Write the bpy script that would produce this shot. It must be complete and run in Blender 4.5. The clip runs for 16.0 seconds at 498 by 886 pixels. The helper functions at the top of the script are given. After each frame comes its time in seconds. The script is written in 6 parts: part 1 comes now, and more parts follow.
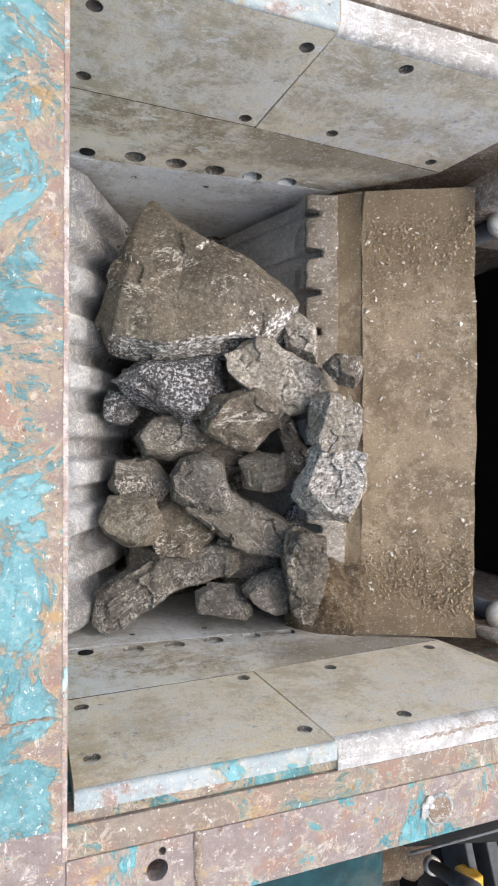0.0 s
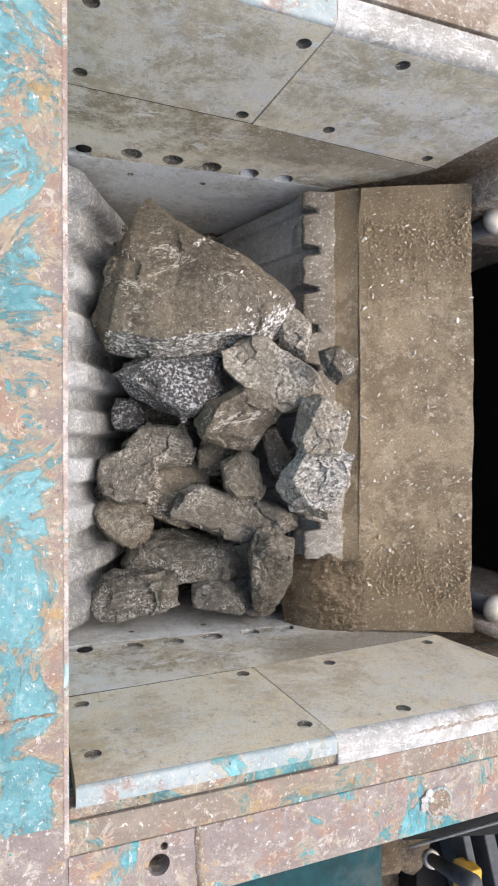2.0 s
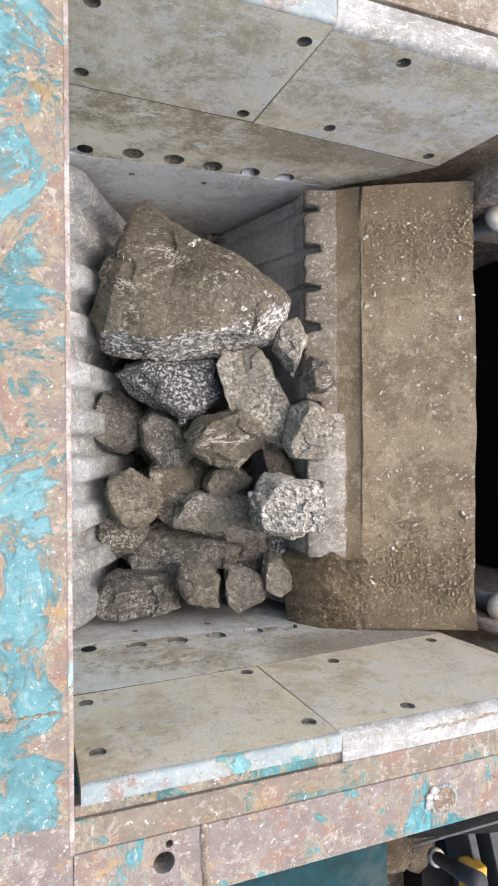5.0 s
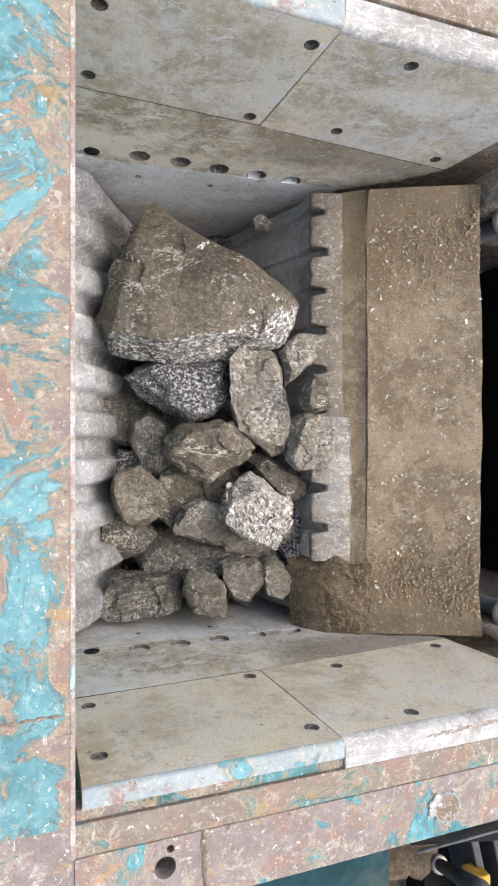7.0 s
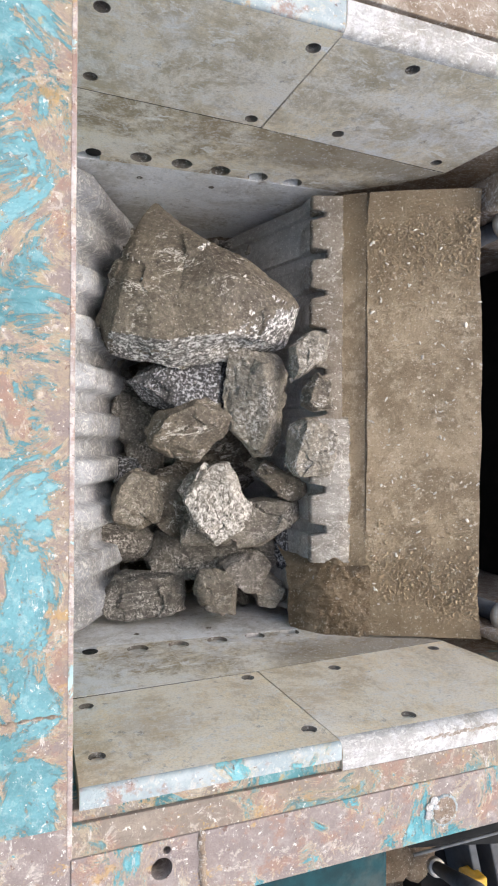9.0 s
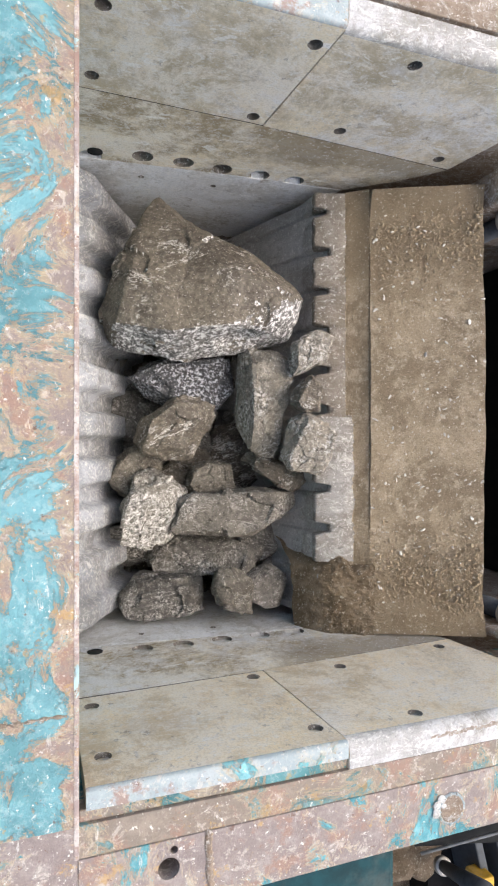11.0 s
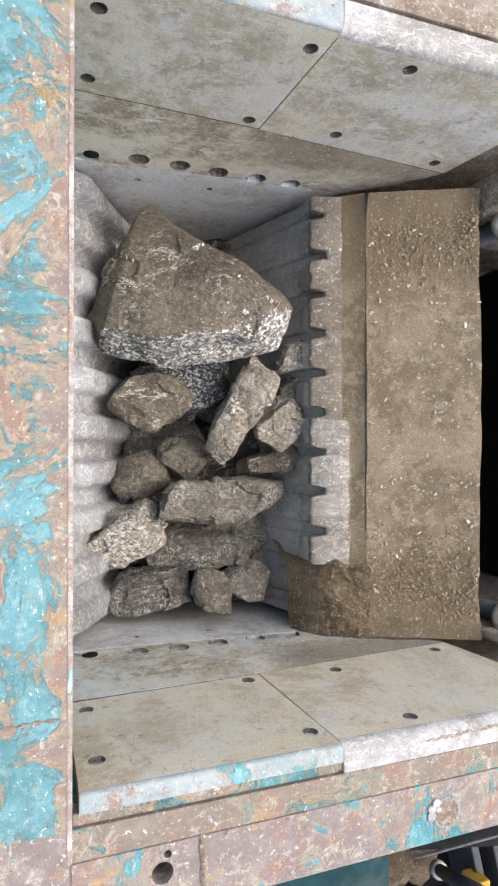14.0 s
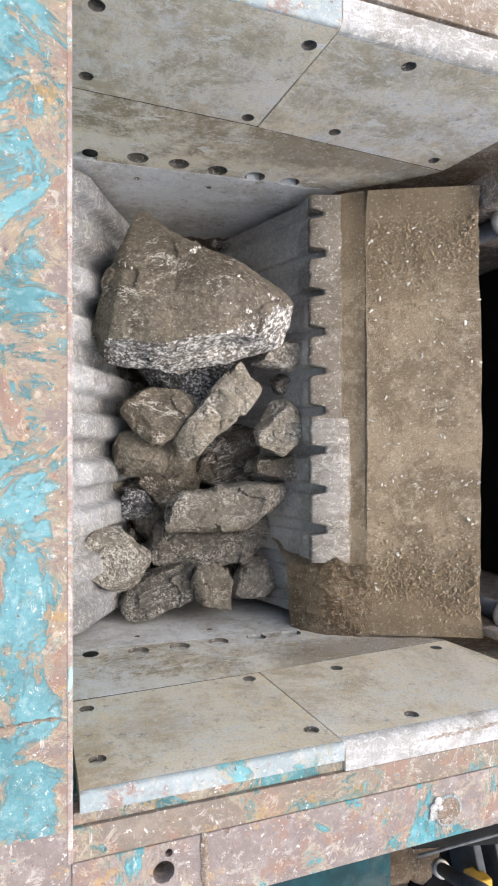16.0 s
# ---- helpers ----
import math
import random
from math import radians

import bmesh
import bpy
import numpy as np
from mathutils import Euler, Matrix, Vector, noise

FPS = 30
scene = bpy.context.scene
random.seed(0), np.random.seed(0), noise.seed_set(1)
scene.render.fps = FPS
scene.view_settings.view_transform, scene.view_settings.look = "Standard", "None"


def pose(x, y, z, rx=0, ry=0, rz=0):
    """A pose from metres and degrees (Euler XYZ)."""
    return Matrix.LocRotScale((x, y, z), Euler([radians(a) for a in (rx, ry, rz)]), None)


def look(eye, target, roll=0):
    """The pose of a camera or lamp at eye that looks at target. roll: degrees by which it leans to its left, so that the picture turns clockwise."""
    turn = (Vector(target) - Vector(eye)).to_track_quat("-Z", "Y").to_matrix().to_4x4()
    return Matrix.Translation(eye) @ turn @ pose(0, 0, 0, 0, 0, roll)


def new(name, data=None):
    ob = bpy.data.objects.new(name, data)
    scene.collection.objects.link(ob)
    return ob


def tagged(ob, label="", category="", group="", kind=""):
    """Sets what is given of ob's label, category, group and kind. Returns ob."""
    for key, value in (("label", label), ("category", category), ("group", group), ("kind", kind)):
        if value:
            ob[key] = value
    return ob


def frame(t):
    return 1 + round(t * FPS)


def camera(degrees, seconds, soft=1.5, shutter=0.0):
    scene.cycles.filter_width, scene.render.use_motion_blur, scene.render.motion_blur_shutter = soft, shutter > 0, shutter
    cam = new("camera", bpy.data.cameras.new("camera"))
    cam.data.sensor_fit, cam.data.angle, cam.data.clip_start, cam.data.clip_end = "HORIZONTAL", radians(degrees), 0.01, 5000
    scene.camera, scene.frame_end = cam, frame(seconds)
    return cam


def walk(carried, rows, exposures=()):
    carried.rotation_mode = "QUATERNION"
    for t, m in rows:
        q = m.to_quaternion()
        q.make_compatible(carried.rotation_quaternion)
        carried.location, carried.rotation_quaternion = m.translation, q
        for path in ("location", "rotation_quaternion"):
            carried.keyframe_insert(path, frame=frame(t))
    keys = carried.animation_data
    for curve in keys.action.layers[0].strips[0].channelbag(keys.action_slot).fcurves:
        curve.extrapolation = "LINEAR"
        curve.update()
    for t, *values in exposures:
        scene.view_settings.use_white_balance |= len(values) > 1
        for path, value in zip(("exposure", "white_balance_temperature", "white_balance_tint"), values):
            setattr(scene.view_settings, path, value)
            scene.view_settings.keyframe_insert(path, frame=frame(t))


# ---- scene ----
cam = camera(45, 16.0, 2.0)
PATH = [
    (0.0, pose(0.0035, 0.0023, 0.6717, -0.053, -20.299, 0.201)),
    (0.5, pose(0.0013, 0.0030, 0.6721, 0.057, -20.377, -0.068)),
    (1.0, pose(0.0000, -0.0005, 0.6723, 0.048, -20.478, 0.111)),
    (1.5, pose(0.0002, -0.0004, 0.6723, -0.220, -20.365, 0.246)),
    (2.0, pose(-0.0009, 0.0006, 0.6717, -0.175, -20.695, -0.085)),
    (2.5, pose(-0.0022, -0.0017, 0.6728, -0.035, -20.361, -0.199)),
    (3.0, pose(-0.0015, -0.0034, 0.6731, -0.095, -20.688, -0.230)),
    (3.5, pose(0.0018, -0.0025, 0.6730, -0.027, -20.557, -0.262)),
    (4.0, pose(-0.0012, -0.0019, 0.6725, -0.035, -20.495, -0.547)),
    (6.5, pose(-0.0017, -0.0032, 0.6710, -0.029, -20.327, -0.052)),
    (7.0, pose(0.0000, -0.0000, 0.6700, 0.000, -20.000, 0.000)),
    (7.5, pose(-0.0024, -0.0001, 0.6711, 0.211, -20.241, -0.046)),
    (8.0, pose(-0.0025, -0.0006, 0.6719, 0.228, -20.041, -0.032)),
    (8.5, pose(-0.0009, -0.0003, 0.6714, -0.011, -20.344, 0.237)),
    (9.0, pose(0.0005, 0.0012, 0.6715, -0.048, -19.997, 0.385)),
    (11.5, pose(-0.0020, -0.0013, 0.6677, 0.125, -19.770, -0.060)),
    (12.0, pose(-0.0008, -0.0015, 0.6676, 0.195, -19.712, 0.086)),
    (12.5, pose(0.0018, -0.0011, 0.6678, 0.071, -19.744, 0.147)),
    (13.0, pose(-0.0003, 0.0002, 0.6673, 0.162, -19.641, 0.007)),
    (13.5, pose(0.0005, -0.0002, 0.6688, 0.240, -19.936, 0.013)),
    (14.0, pose(0.0021, -0.0007, 0.6692, 0.299, -20.006, 0.070)),
    (14.5, pose(0.0011, -0.0010, 0.6682, 0.404, -20.140, -0.054)),
    (15.0, pose(0.0014, -0.0023, 0.6691, 0.416, -19.876, -0.184)),
    (15.5, pose(0.0010, -0.0014, 0.6687, 0.239, -20.033, -0.034)),
    (16.0, pose(0.0036, -0.0037, 0.6679, 0.389, -19.950, -0.158)),
]
walk(cam, PATH)

# ---- light ----
world = bpy.data.worlds.new("sky")
world.use_nodes = True
scene.world = world
wt = world.node_tree
sky = wt.nodes.new("ShaderNodeTexSky")
sky.sky_type, sky.sun_disc = "NISHITA", False
sky.sun_elevation, sky.sun_rotation = radians(62), radians(87)
sky.air_density, sky.dust_density, sky.ozone_density = 0.75, 4.5, 0.8
wt.nodes["Background"].inputs["Strength"].default_value = 0.15
wt.links.new(sky.outputs[0], wt.nodes["Background"].inputs["Color"])
sun = new("sun", bpy.data.lights.new("sun", "SUN"))
sun.data.energy, sun.data.angle, sun.data.color = 0.5, radians(80), (1.0, 0.97, 0.92)
sun.matrix_world = look((0.93, 0.05, 1.76), (0, 0, 0))
scene.view_settings.exposure = 1.45
scene.view_settings.use_white_balance = True
scene.view_settings.white_balance_temperature, scene.view_settings.white_balance_tint = 6660, 7.5


# ---- materials ----
class Tree:
    def __init__(self, name):
        self.m = bpy.data.materials.new(name)
        self.m.use_nodes = True
        self.t = self.m.node_tree
        self.b = self.t.nodes["Principled BSDF"]
        co = self.t.nodes.new("ShaderNodeTexCoord").outputs["Object"]
        info = self.t.nodes.new("ShaderNodeObjectInfo").outputs["Random"]
        add = self.t.nodes.new("ShaderNodeVectorMath")
        add.operation = "MULTIPLY_ADD"
        self.t.links.new(info, add.inputs[0])
        add.inputs[1].default_value = (7.3, 3.1, 5.7)
        self.t.links.new(co, add.inputs[2])
        self.co = add.outputs[0]

    def link(self, a, b):
        self.t.links.new(a, b)

    def stretch(self, sx, sy, sz, rot=(0, 0, 0)):
        n = self.t.nodes.new("ShaderNodeMapping")
        n.inputs["Scale"].default_value = (sx, sy, sz)
        n.inputs["Rotation"].default_value = [radians(a) for a in rot]
        self.link(self.co, n.inputs["Vector"])
        return n.outputs[0]

    def noise(self, scale, detail=6.0, rough=0.6, twist=0.0, vec=None):
        n = self.t.nodes.new("ShaderNodeTexNoise")
        n.inputs["Scale"].default_value, n.inputs["Detail"].default_value = scale, detail
        n.inputs["Roughness"].default_value, n.inputs["Distortion"].default_value = rough, twist
        self.link(vec or self.co, n.inputs["Vector"])
        return n.outputs["Fac"]

    def cells(self, scale, feature="F1", vec=None):
        n = self.t.nodes.new("ShaderNodeTexVoronoi")
        n.feature = feature
        n.inputs["Scale"].default_value = scale
        self.link(vec or self.co, n.inputs["Vector"])
        return n.outputs["Distance"]

    def step(self, fac, lo, hi, invert=False):
        n = self.t.nodes.new("ShaderNodeMapRange")
        n.interpolation_type = "SMOOTHSTEP"
        n.inputs["From Min"].default_value, n.inputs["From Max"].default_value = lo, hi
        n.inputs["To Min"].default_value, n.inputs["To Max"].default_value = (1, 0) if invert else (0, 1)
        self.link(fac, n.inputs["Value"])
        return n.outputs[0]

    def math(self, op, a, b):
        n = self.t.nodes.new("ShaderNodeMath")
        n.operation = op
        for i, v in enumerate((a, b)):
            if isinstance(v, (int, float)):
                n.inputs[i].default_value = v
            else:
                self.link(v, n.inputs[i])
        return n.outputs[0]

    def mix(self, fac, a, b):
        n = self.t.nodes.new("ShaderNodeMix")
        n.data_type = "RGBA"
        for sock, v in ((n.inputs[0], fac), (n.inputs[6], a), (n.inputs[7], b)):
            if isinstance(v, tuple):
                sock.default_value = (*v, 1)
            elif isinstance(v, (int, float)):
                sock.default_value = v
            else:
                self.link(v, sock)
        return n.outputs[2]

    def done(self, color, rough=0.85, height=None, strength=0.5, dist=0.004, metal=0.0):
        if isinstance(color, tuple):
            self.b.inputs["Base Color"].default_value = (*color, 1)
        else:
            self.link(color, self.b.inputs["Base Color"])
        if isinstance(rough, (int, float)):
            self.b.inputs["Roughness"].default_value = rough
        else:
            self.link(rough, self.b.inputs["Roughness"])
        self.b.inputs["Metallic"].default_value = metal
        self.b.inputs["Specular IOR Level"].default_value = 0.25
        if height is not None:
            n = self.t.nodes.new("ShaderNodeBump")
            n.inputs["Strength"].default_value, n.inputs["Distance"].default_value = strength, dist
            self.link(height, n.inputs["Height"])
            self.link(n.outputs[0], self.b.inputs["Normal"])
        return self.m


def painted_steel(name, teal, cover, pink, cream=(0.56, 0.46, 0.31), rubbed=None, wear=0.7):
    """Chipped teal paint over cream primer and dusty rust; cover is the share of paint left."""
    t = Tree(name)
    base = t.mix(t.step(t.noise(24, 9, 0.80), 0.44, 0.62), pink, cream)
    base = t.mix(t.math("MULTIPLY", t.step(t.noise(19, 7, 0.75), 0.52, 0.62), 0.8), base, (0.27, 0.17, 0.13))
    base = t.mix(t.math("MULTIPLY", t.step(t.noise(55, 7, 0.8, 0.5), 0.54, 0.62), 0.5), base, (0.56, 0.51, 0.44))
    edge = t.noise(10, 14, 0.80, 0.7)
    if rubbed:
        ends = t.t.nodes.new("ShaderNodeSeparateXYZ")
        t.link(t.t.nodes["Texture Coordinate"].outputs["Object"], ends.inputs[0])
        edge = t.math("SUBTRACT", edge, t.math("MULTIPLY", t.step(ends.outputs[0], *rubbed), 0.08))
    hue = t.mix(t.step(t.noise(7.0, 9, 0.75), 0.40, 0.60), teal, tuple(min(1, c * 1.4 + 0.025) for c in teal))
    hue = t.mix(t.math("MULTIPLY", t.step(t.noise(60, 8, 0.85), 0.49, 0.60), 0.35), hue, (0.42, 0.51, 0.51))
    lo = 0.60 - cover * 0.20
    base = t.mix(t.step(edge, lo - 0.012, lo + 0.012), base, hue)
    rim = t.math("MULTIPLY", t.step(edge, lo - 0.05, lo - 0.01), t.step(edge, lo - 0.01, lo + 0.015, True))
    base = t.mix(t.math("MULTIPLY", rim, 0.45), base, (0.60, 0.49, 0.32))
    for turn, far in ((35, 0.22), (-62, 0.16)):
        scratch = t.step(t.noise(34, 8, 0.85, 0.2, t.stretch(1, far, 1, (0, 0, turn))), 0.62, 0.65)
        base = t.mix(t.math("MULTIPLY", scratch, wear), base, (0.70, 0.68, 0.63))
    ochre = t.step(t.noise(22, 8, 0.78, 0.1, t.stretch(1, 1, 1, (15, 40, 0))), 0.575, 0.63)
    base = t.mix(t.math("MULTIPLY", ochre, 0.65), base, (0.42, 0.27, 0.10))
    spots = t.step(t.noise(120, 4, 0.7), 0.63, 0.69)
    base = t.mix(t.math("MULTIPLY", spots, 0.75), base, (0.13, 0.07, 0.05))
    flecks = t.step(t.noise(150, 4, 0.7, 0, t.stretch(1, 1, 1, (40, 10, 70))), 0.62, 0.67)
    base = t.mix(t.math("MULTIPLY", flecks, 0.7), base, (0.74, 0.71, 0.65))
    h = t.math("ADD", t.math("MULTIPLY", t.step(edge, lo - 0.02, lo + 0.03), 0.8), t.math("MULTIPLY", t.noise(110, 6, 0.75), 1.4))
    return t.done(base, 0.66, h, 0.7, 0.004)


def dusty_plate(name, base, light, brown, scuff, rub=0.0, seep=False):
    """Steel under settled dust; seep: wet brown dirt along the upper joint towards the moving jaw."""
    t = Tree(name)
    c = t.mix(t.step(t.noise(4.0, 11, 0.78, 0.3), 0.43, 0.57), base, brown)
    c = t.mix(t.math("MULTIPLY", t.step(t.noise(13, 10, 0.8, 0.2), 0.54, 0.62), 0.38), c, tuple(v * 0.6 for v in brown))
    c = t.mix(t.math("MULTIPLY", t.step(t.noise(7.5, 13, 0.84, 0.3), 0.46, 0.57), 0.85), c, light)
    for turn, k in ((30, 1.0), (-25, 0.8)):
        streak = t.step(t.noise(48, 7, 0.8, 1.2, t.stretch(0.5, 1, 1, (0, turn, turn))), 0.545, 0.60)
        c = t.mix(t.math("MULTIPLY", streak, scuff * k), c, (0.84, 0.83, 0.79))
    if rub:
        worn = t.math("MULTIPLY", t.step(t.noise(3.0, 8, 0.66, 0.4), 0.48, 0.62), t.step(t.noise(30, 9, 0.8, 0.8), 0.40, 0.58))
        c = t.mix(t.math("MULTIPLY", worn, rub), c, (0.81, 0.822, 0.832))
        for turn in (20, -35, 70):
            mark = t.step(t.noise(26, 5, 0.7, 0.6, t.stretch(0.4, 1, 1, (0, turn, 0))), 0.635, 0.67)
            c = t.mix(t.math("MULTIPLY", mark, rub), c, (0.90, 0.89, 0.85))
        soot = t.math("MULTIPLY", t.step(t.noise(5.0, 9, 0.75, 0.3, t.stretch(1, 1, 1, (50, 20, 0))), 0.53, 0.66), t.step(t.noise(120, 6, 0.8), 0.36, 0.60))
        c = t.mix(t.math("MULTIPLY", soot, rub * 0.95), c, (0.27, 0.22, 0.145))
    if seep:
        axes = t.t.nodes.new("ShaderNodeSeparateXYZ")
        t.link(t.t.nodes["Texture Coordinate"].outputs["Object"], axes.inputs[0])
        wave = t.noise(6, 9, 0.72, 0.4)
        along = t.step(t.math("ADD", axes.outputs[0], t.math("MULTIPLY", wave, 0.30)), 0.50, 0.58)
        down = t.step(t.math("ADD", axes.outputs[2], t.math("MULTIPLY", wave, 0.34)), -0.235, -0.130)
        c = t.mix(t.math("MULTIPLY", t.math("MULTIPLY", along, down), 0.7), c, (0.24, 0.185, 0.115))
    pits = t.step(t.noise(75, 6, 0.75), 0.59, 0.65)
    c = t.mix(t.math("MULTIPLY", pits, 0.6), c, (0.17, 0.135, 0.10))
    flecks = t.step(t.noise(150, 5, 0.75), 0.575, 0.63)
    c = t.mix(t.math("MULTIPLY", flecks, 0.65), c, (0.86, 0.84, 0.79))
    fine = t.noise(330, 4, 0.75)
    c = t.mix(t.math("MULTIPLY", t.step(fine, 0.49, 0.60), 0.32), c, tuple(v * 0.5 for v in base))
    h = t.math("ADD", t.math("MULTIPLY", t.noise(60, 8, 0.78), 2.0), t.math("MULTIPLY", fine, 0.8))
    return t.done(c, 0.72, h, 0.75, 0.006)


def stone(name, base, dark, speck, amount, vein=0.3, grain=150):
    t = Tree(name)
    c = t.mix(t.step(t.noise(10, 7, 0.7, 0.4), 0.38, 0.62), base, dark)
    warm = tuple(v * k for v, k in zip(base, (1.05, 1.02, 0.95)))
    c = t.mix(t.math("MULTIPLY", t.step(t.noise(6, 5, 0.6), 0.46, 0.62), 0.7), c, warm)
    mott = t.noise(105, 6, 0.80)
    c = t.mix(t.math("MULTIPLY", t.step(mott, 0.50, 0.62), 0.60), c, tuple(min(0.85, v * 1.9) for v in base))
    c = t.mix(t.math("MULTIPLY", t.step(mott, 0.36, 0.47, True), 0.62), c, tuple(v * 0.45 for v in dark))
    g = t.noise(grain, 5, 0.75)
    patch = t.step(t.noise(13, 6, 0.75, 0.6), 0.60 - amount * 0.35, 0.70 - amount * 0.3)
    white = t.math("MULTIPLY", t.step(g, 0.50, 0.57), patch)
    c = t.mix(white, c, speck)
    black = t.math("MULTIPLY", t.step(g, 0.38, 0.45, True), patch)
    c = t.mix(t.math("MULTIPLY", black, 0.8), c, (0.04, 0.038, 0.038))
    n = t.noise(7, 9, 0.78, 0.5, t.stretch(0.45, 1.4, 1, (20, 0, -42)))
    veins = t.math("MULTIPLY", t.math("MULTIPLY", t.step(n, 0.488, 0.498), t.step(n, 0.502, 0.516, True)), t.step(t.noise(10, 6, 0.75), 0.48, 0.56))
    c = t.mix(t.math("MULTIPLY", veins, vein), c, (0.80, 0.77, 0.72))
    flecks = t.step(t.noise(240, 4, 0.7), 0.62, 0.67)
    c = t.mix(t.math("MULTIPLY", flecks, 0.7), c, (0.72, 0.69, 0.64))
    h = t.math("ADD", t.math("MULTIPLY", t.noise(38, 8, 0.76), 2.0), t.math("MULTIPLY", g, 0.6))
    return t.done(c, 0.8, h, 0.75, 0.006)


def grit(name, base, dark, light, dirt_shade=None):
    """Stone dust and crumbs; the last pair: brown dirt and painted shade beyond these widths along y."""
    t = Tree(name)
    c = t.mix(t.step(t.noise(8, 10, 0.8, 0.3), 0.45, 0.56), base, dark)
    c = t.mix(t.math("MULTIPLY", t.step(t.noise(24, 8, 0.8), 0.50, 0.62), 0.75), c, light)
    # both ends browner: grit dirt, with the cheeks' shade painted in
    if dirt_shade:
        axes = t.t.nodes.new("ShaderNodeSeparateXYZ")
        t.link(t.t.nodes["Texture Coordinate"].outputs["Object"], axes.inputs[0])
        along = t.math("ADD", axes.outputs[1], t.math("MULTIPLY", t.noise(11, 9, 0.75, 0.4), 0.34))
        ends = t.math("ADD", t.step(along, dirt_shade[0] + 0.10, dirt_shade[0] + 0.20, True), t.step(along, dirt_shade[1] + 0.13, dirt_shade[1] + 0.23))
        c = t.mix(t.math("MULTIPLY", ends, 0.72), c, (0.30, 0.232, 0.152))
    g = t.noise(300, 4, 0.8)
    c = t.mix(t.math("MULTIPLY", t.step(g, 0.50, 0.62), 0.32), c, tuple(v * 0.5 for v in dark))
    c = t.mix(t.math("MULTIPLY", t.step(t.noise(230, 3, 0.6), 0.62, 0.66), 0.8), c, (0.70, 0.63, 0.52))
    c = t.mix(t.math("MULTIPLY", t.step(t.noise(70, 3, 0.6), 0.66, 0.69), 0.7), c, (0.74, 0.68, 0.58))
    h = t.math("ADD", t.math("MULTIPLY", t.noise(90, 7, 0.8), 2.0), t.math("MULTIPLY", g, 1.2))
    return t.done(c, 0.95, h, 1.0, 0.008)


def plain(name, color, rough=0.6, metal=0.0, scale=40, dust=0.35):
    t = Tree(name)
    c = t.mix(t.step(t.noise(scale, 6, 0.7), 0.35, 0.7), color, tuple(v * 0.55 for v in color))
    c = t.mix(t.math("MULTIPLY", t.step(t.noise(scale * 0.3, 5), 0.5, 0.7), dust), c, (0.33, 0.28, 0.22))
    return t.done(c, rough, t.noise(scale * 2, 5, 0.7), 0.3, 0.002, metal)


BEAM = painted_steel("chipped_teal_paint", (0.088, 0.215, 0.236), 0.63, (0.218, 0.176, 0.16), (0.315, 0.255, 0.178), (0.000, 0.045), 0.6)
FLANGE = painted_steel("worn_pink_primer", (0.075, 0.25, 0.28), 0.20, (0.215, 0.178, 0.166), (0.285, 0.25, 0.23), None, 0.6)
# dirty teal paint, darkened to hold the shade of the recess it fills
SHADE = painted_steel("dusty_shaded_teal_strip", (0.045, 0.15, 0.165), 0.55, (0.20, 0.175, 0.15), (0.25, 0.225, 0.195), None, 0.3)
TEAL = painted_steel("dark_teal_paint", (0.012, 0.13, 0.16), 1.2, (0.24, 0.17, 0.13))
EDGE = painted_steel("pale_blue_edge_paint", (0.10, 0.27, 0.29), 0.10, (0.29, 0.345, 0.355), (0.37, 0.415, 0.42), None, 0.5)
PLATE = dusty_plate("dusty_liner_steel", (0.82, 0.72, 0.535), (0.87, 0.81, 0.70), (0.53, 0.45, 0.31), 0.6, 0.7)
# settled dust, also warmed and lightened to make up for bluer, weaker skylight
SETTLED = dusty_plate("settled_dust_warm_light_steel", (0.89, 0.755, 0.53), (0.90, 0.815, 0.655), (0.66, 0.54, 0.36), 0.45, 0.32)
LINER = dusty_plate("polished_liner_steel", (0.75, 0.755, 0.755), (0.86, 0.87, 0.88), (0.58, 0.56, 0.52), 0.5, 0.8)
JAW = dusty_plate("worn_manganese_steel", (0.32, 0.335, 0.365), (0.47, 0.49, 0.53), (0.27, 0.27, 0.27), 0.5)
DUST = grit("brown_grit", (0.50, 0.405, 0.285), (0.33, 0.26, 0.178), (0.66, 0.56, 0.42), (-0.20, 0.30))
HEAP = grit("dark_brown_grit", (0.33, 0.255, 0.17), (0.22, 0.165, 0.105), (0.42, 0.34, 0.245))
CRUMB = plain("tan_grit_crumb", (0.38, 0.30, 0.20), 0.95, 0.0, 90, 0.2)
CHIP = plain("white_stone_chip", (0.72, 0.69, 0.63), 0.8, 0.0, 120, 0.2)
SIDE = painted_steel("dirty_side_strip", (0.10, 0.19, 0.19), 0.16, (0.20, 0.165, 0.135), (0.265, 0.225, 0.18))
# fines coloured darker than the stone, to put shade into the pile's gaps
FINES = grit("shade_darkened_fines", (0.14, 0.115, 0.09), (0.09, 0.073, 0.056), (0.20, 0.17, 0.14))
BROWN = dusty_plate("brown_dirty_steel", (0.32, 0.25, 0.19), (0.44, 0.38, 0.32), (0.23, 0.17, 0.12), 0.35)
# near-black for grease, and for shade put into the colour of gaps and holes
BLACK = plain("black_grease_gap_shade", (0.010, 0.009, 0.008), 0.8, 0.0, 40, 0.03)
WORN = painted_steel("worn_bare_edge", (0.30, 0.42, 0.43), 0.05, (0.30, 0.24, 0.22), (0.50, 0.46, 0.43))
WHITE = dusty_plate("white_rubbed_edge", (0.46, 0.45, 0.43), (0.66, 0.66, 0.655), (0.36, 0.335, 0.29), 0.6)
TOOTH = dusty_plate("dull_dusty_jaw_steel", (0.40, 0.385, 0.365), (0.50, 0.49, 0.475), (0.32, 0.295, 0.265), 0.25)
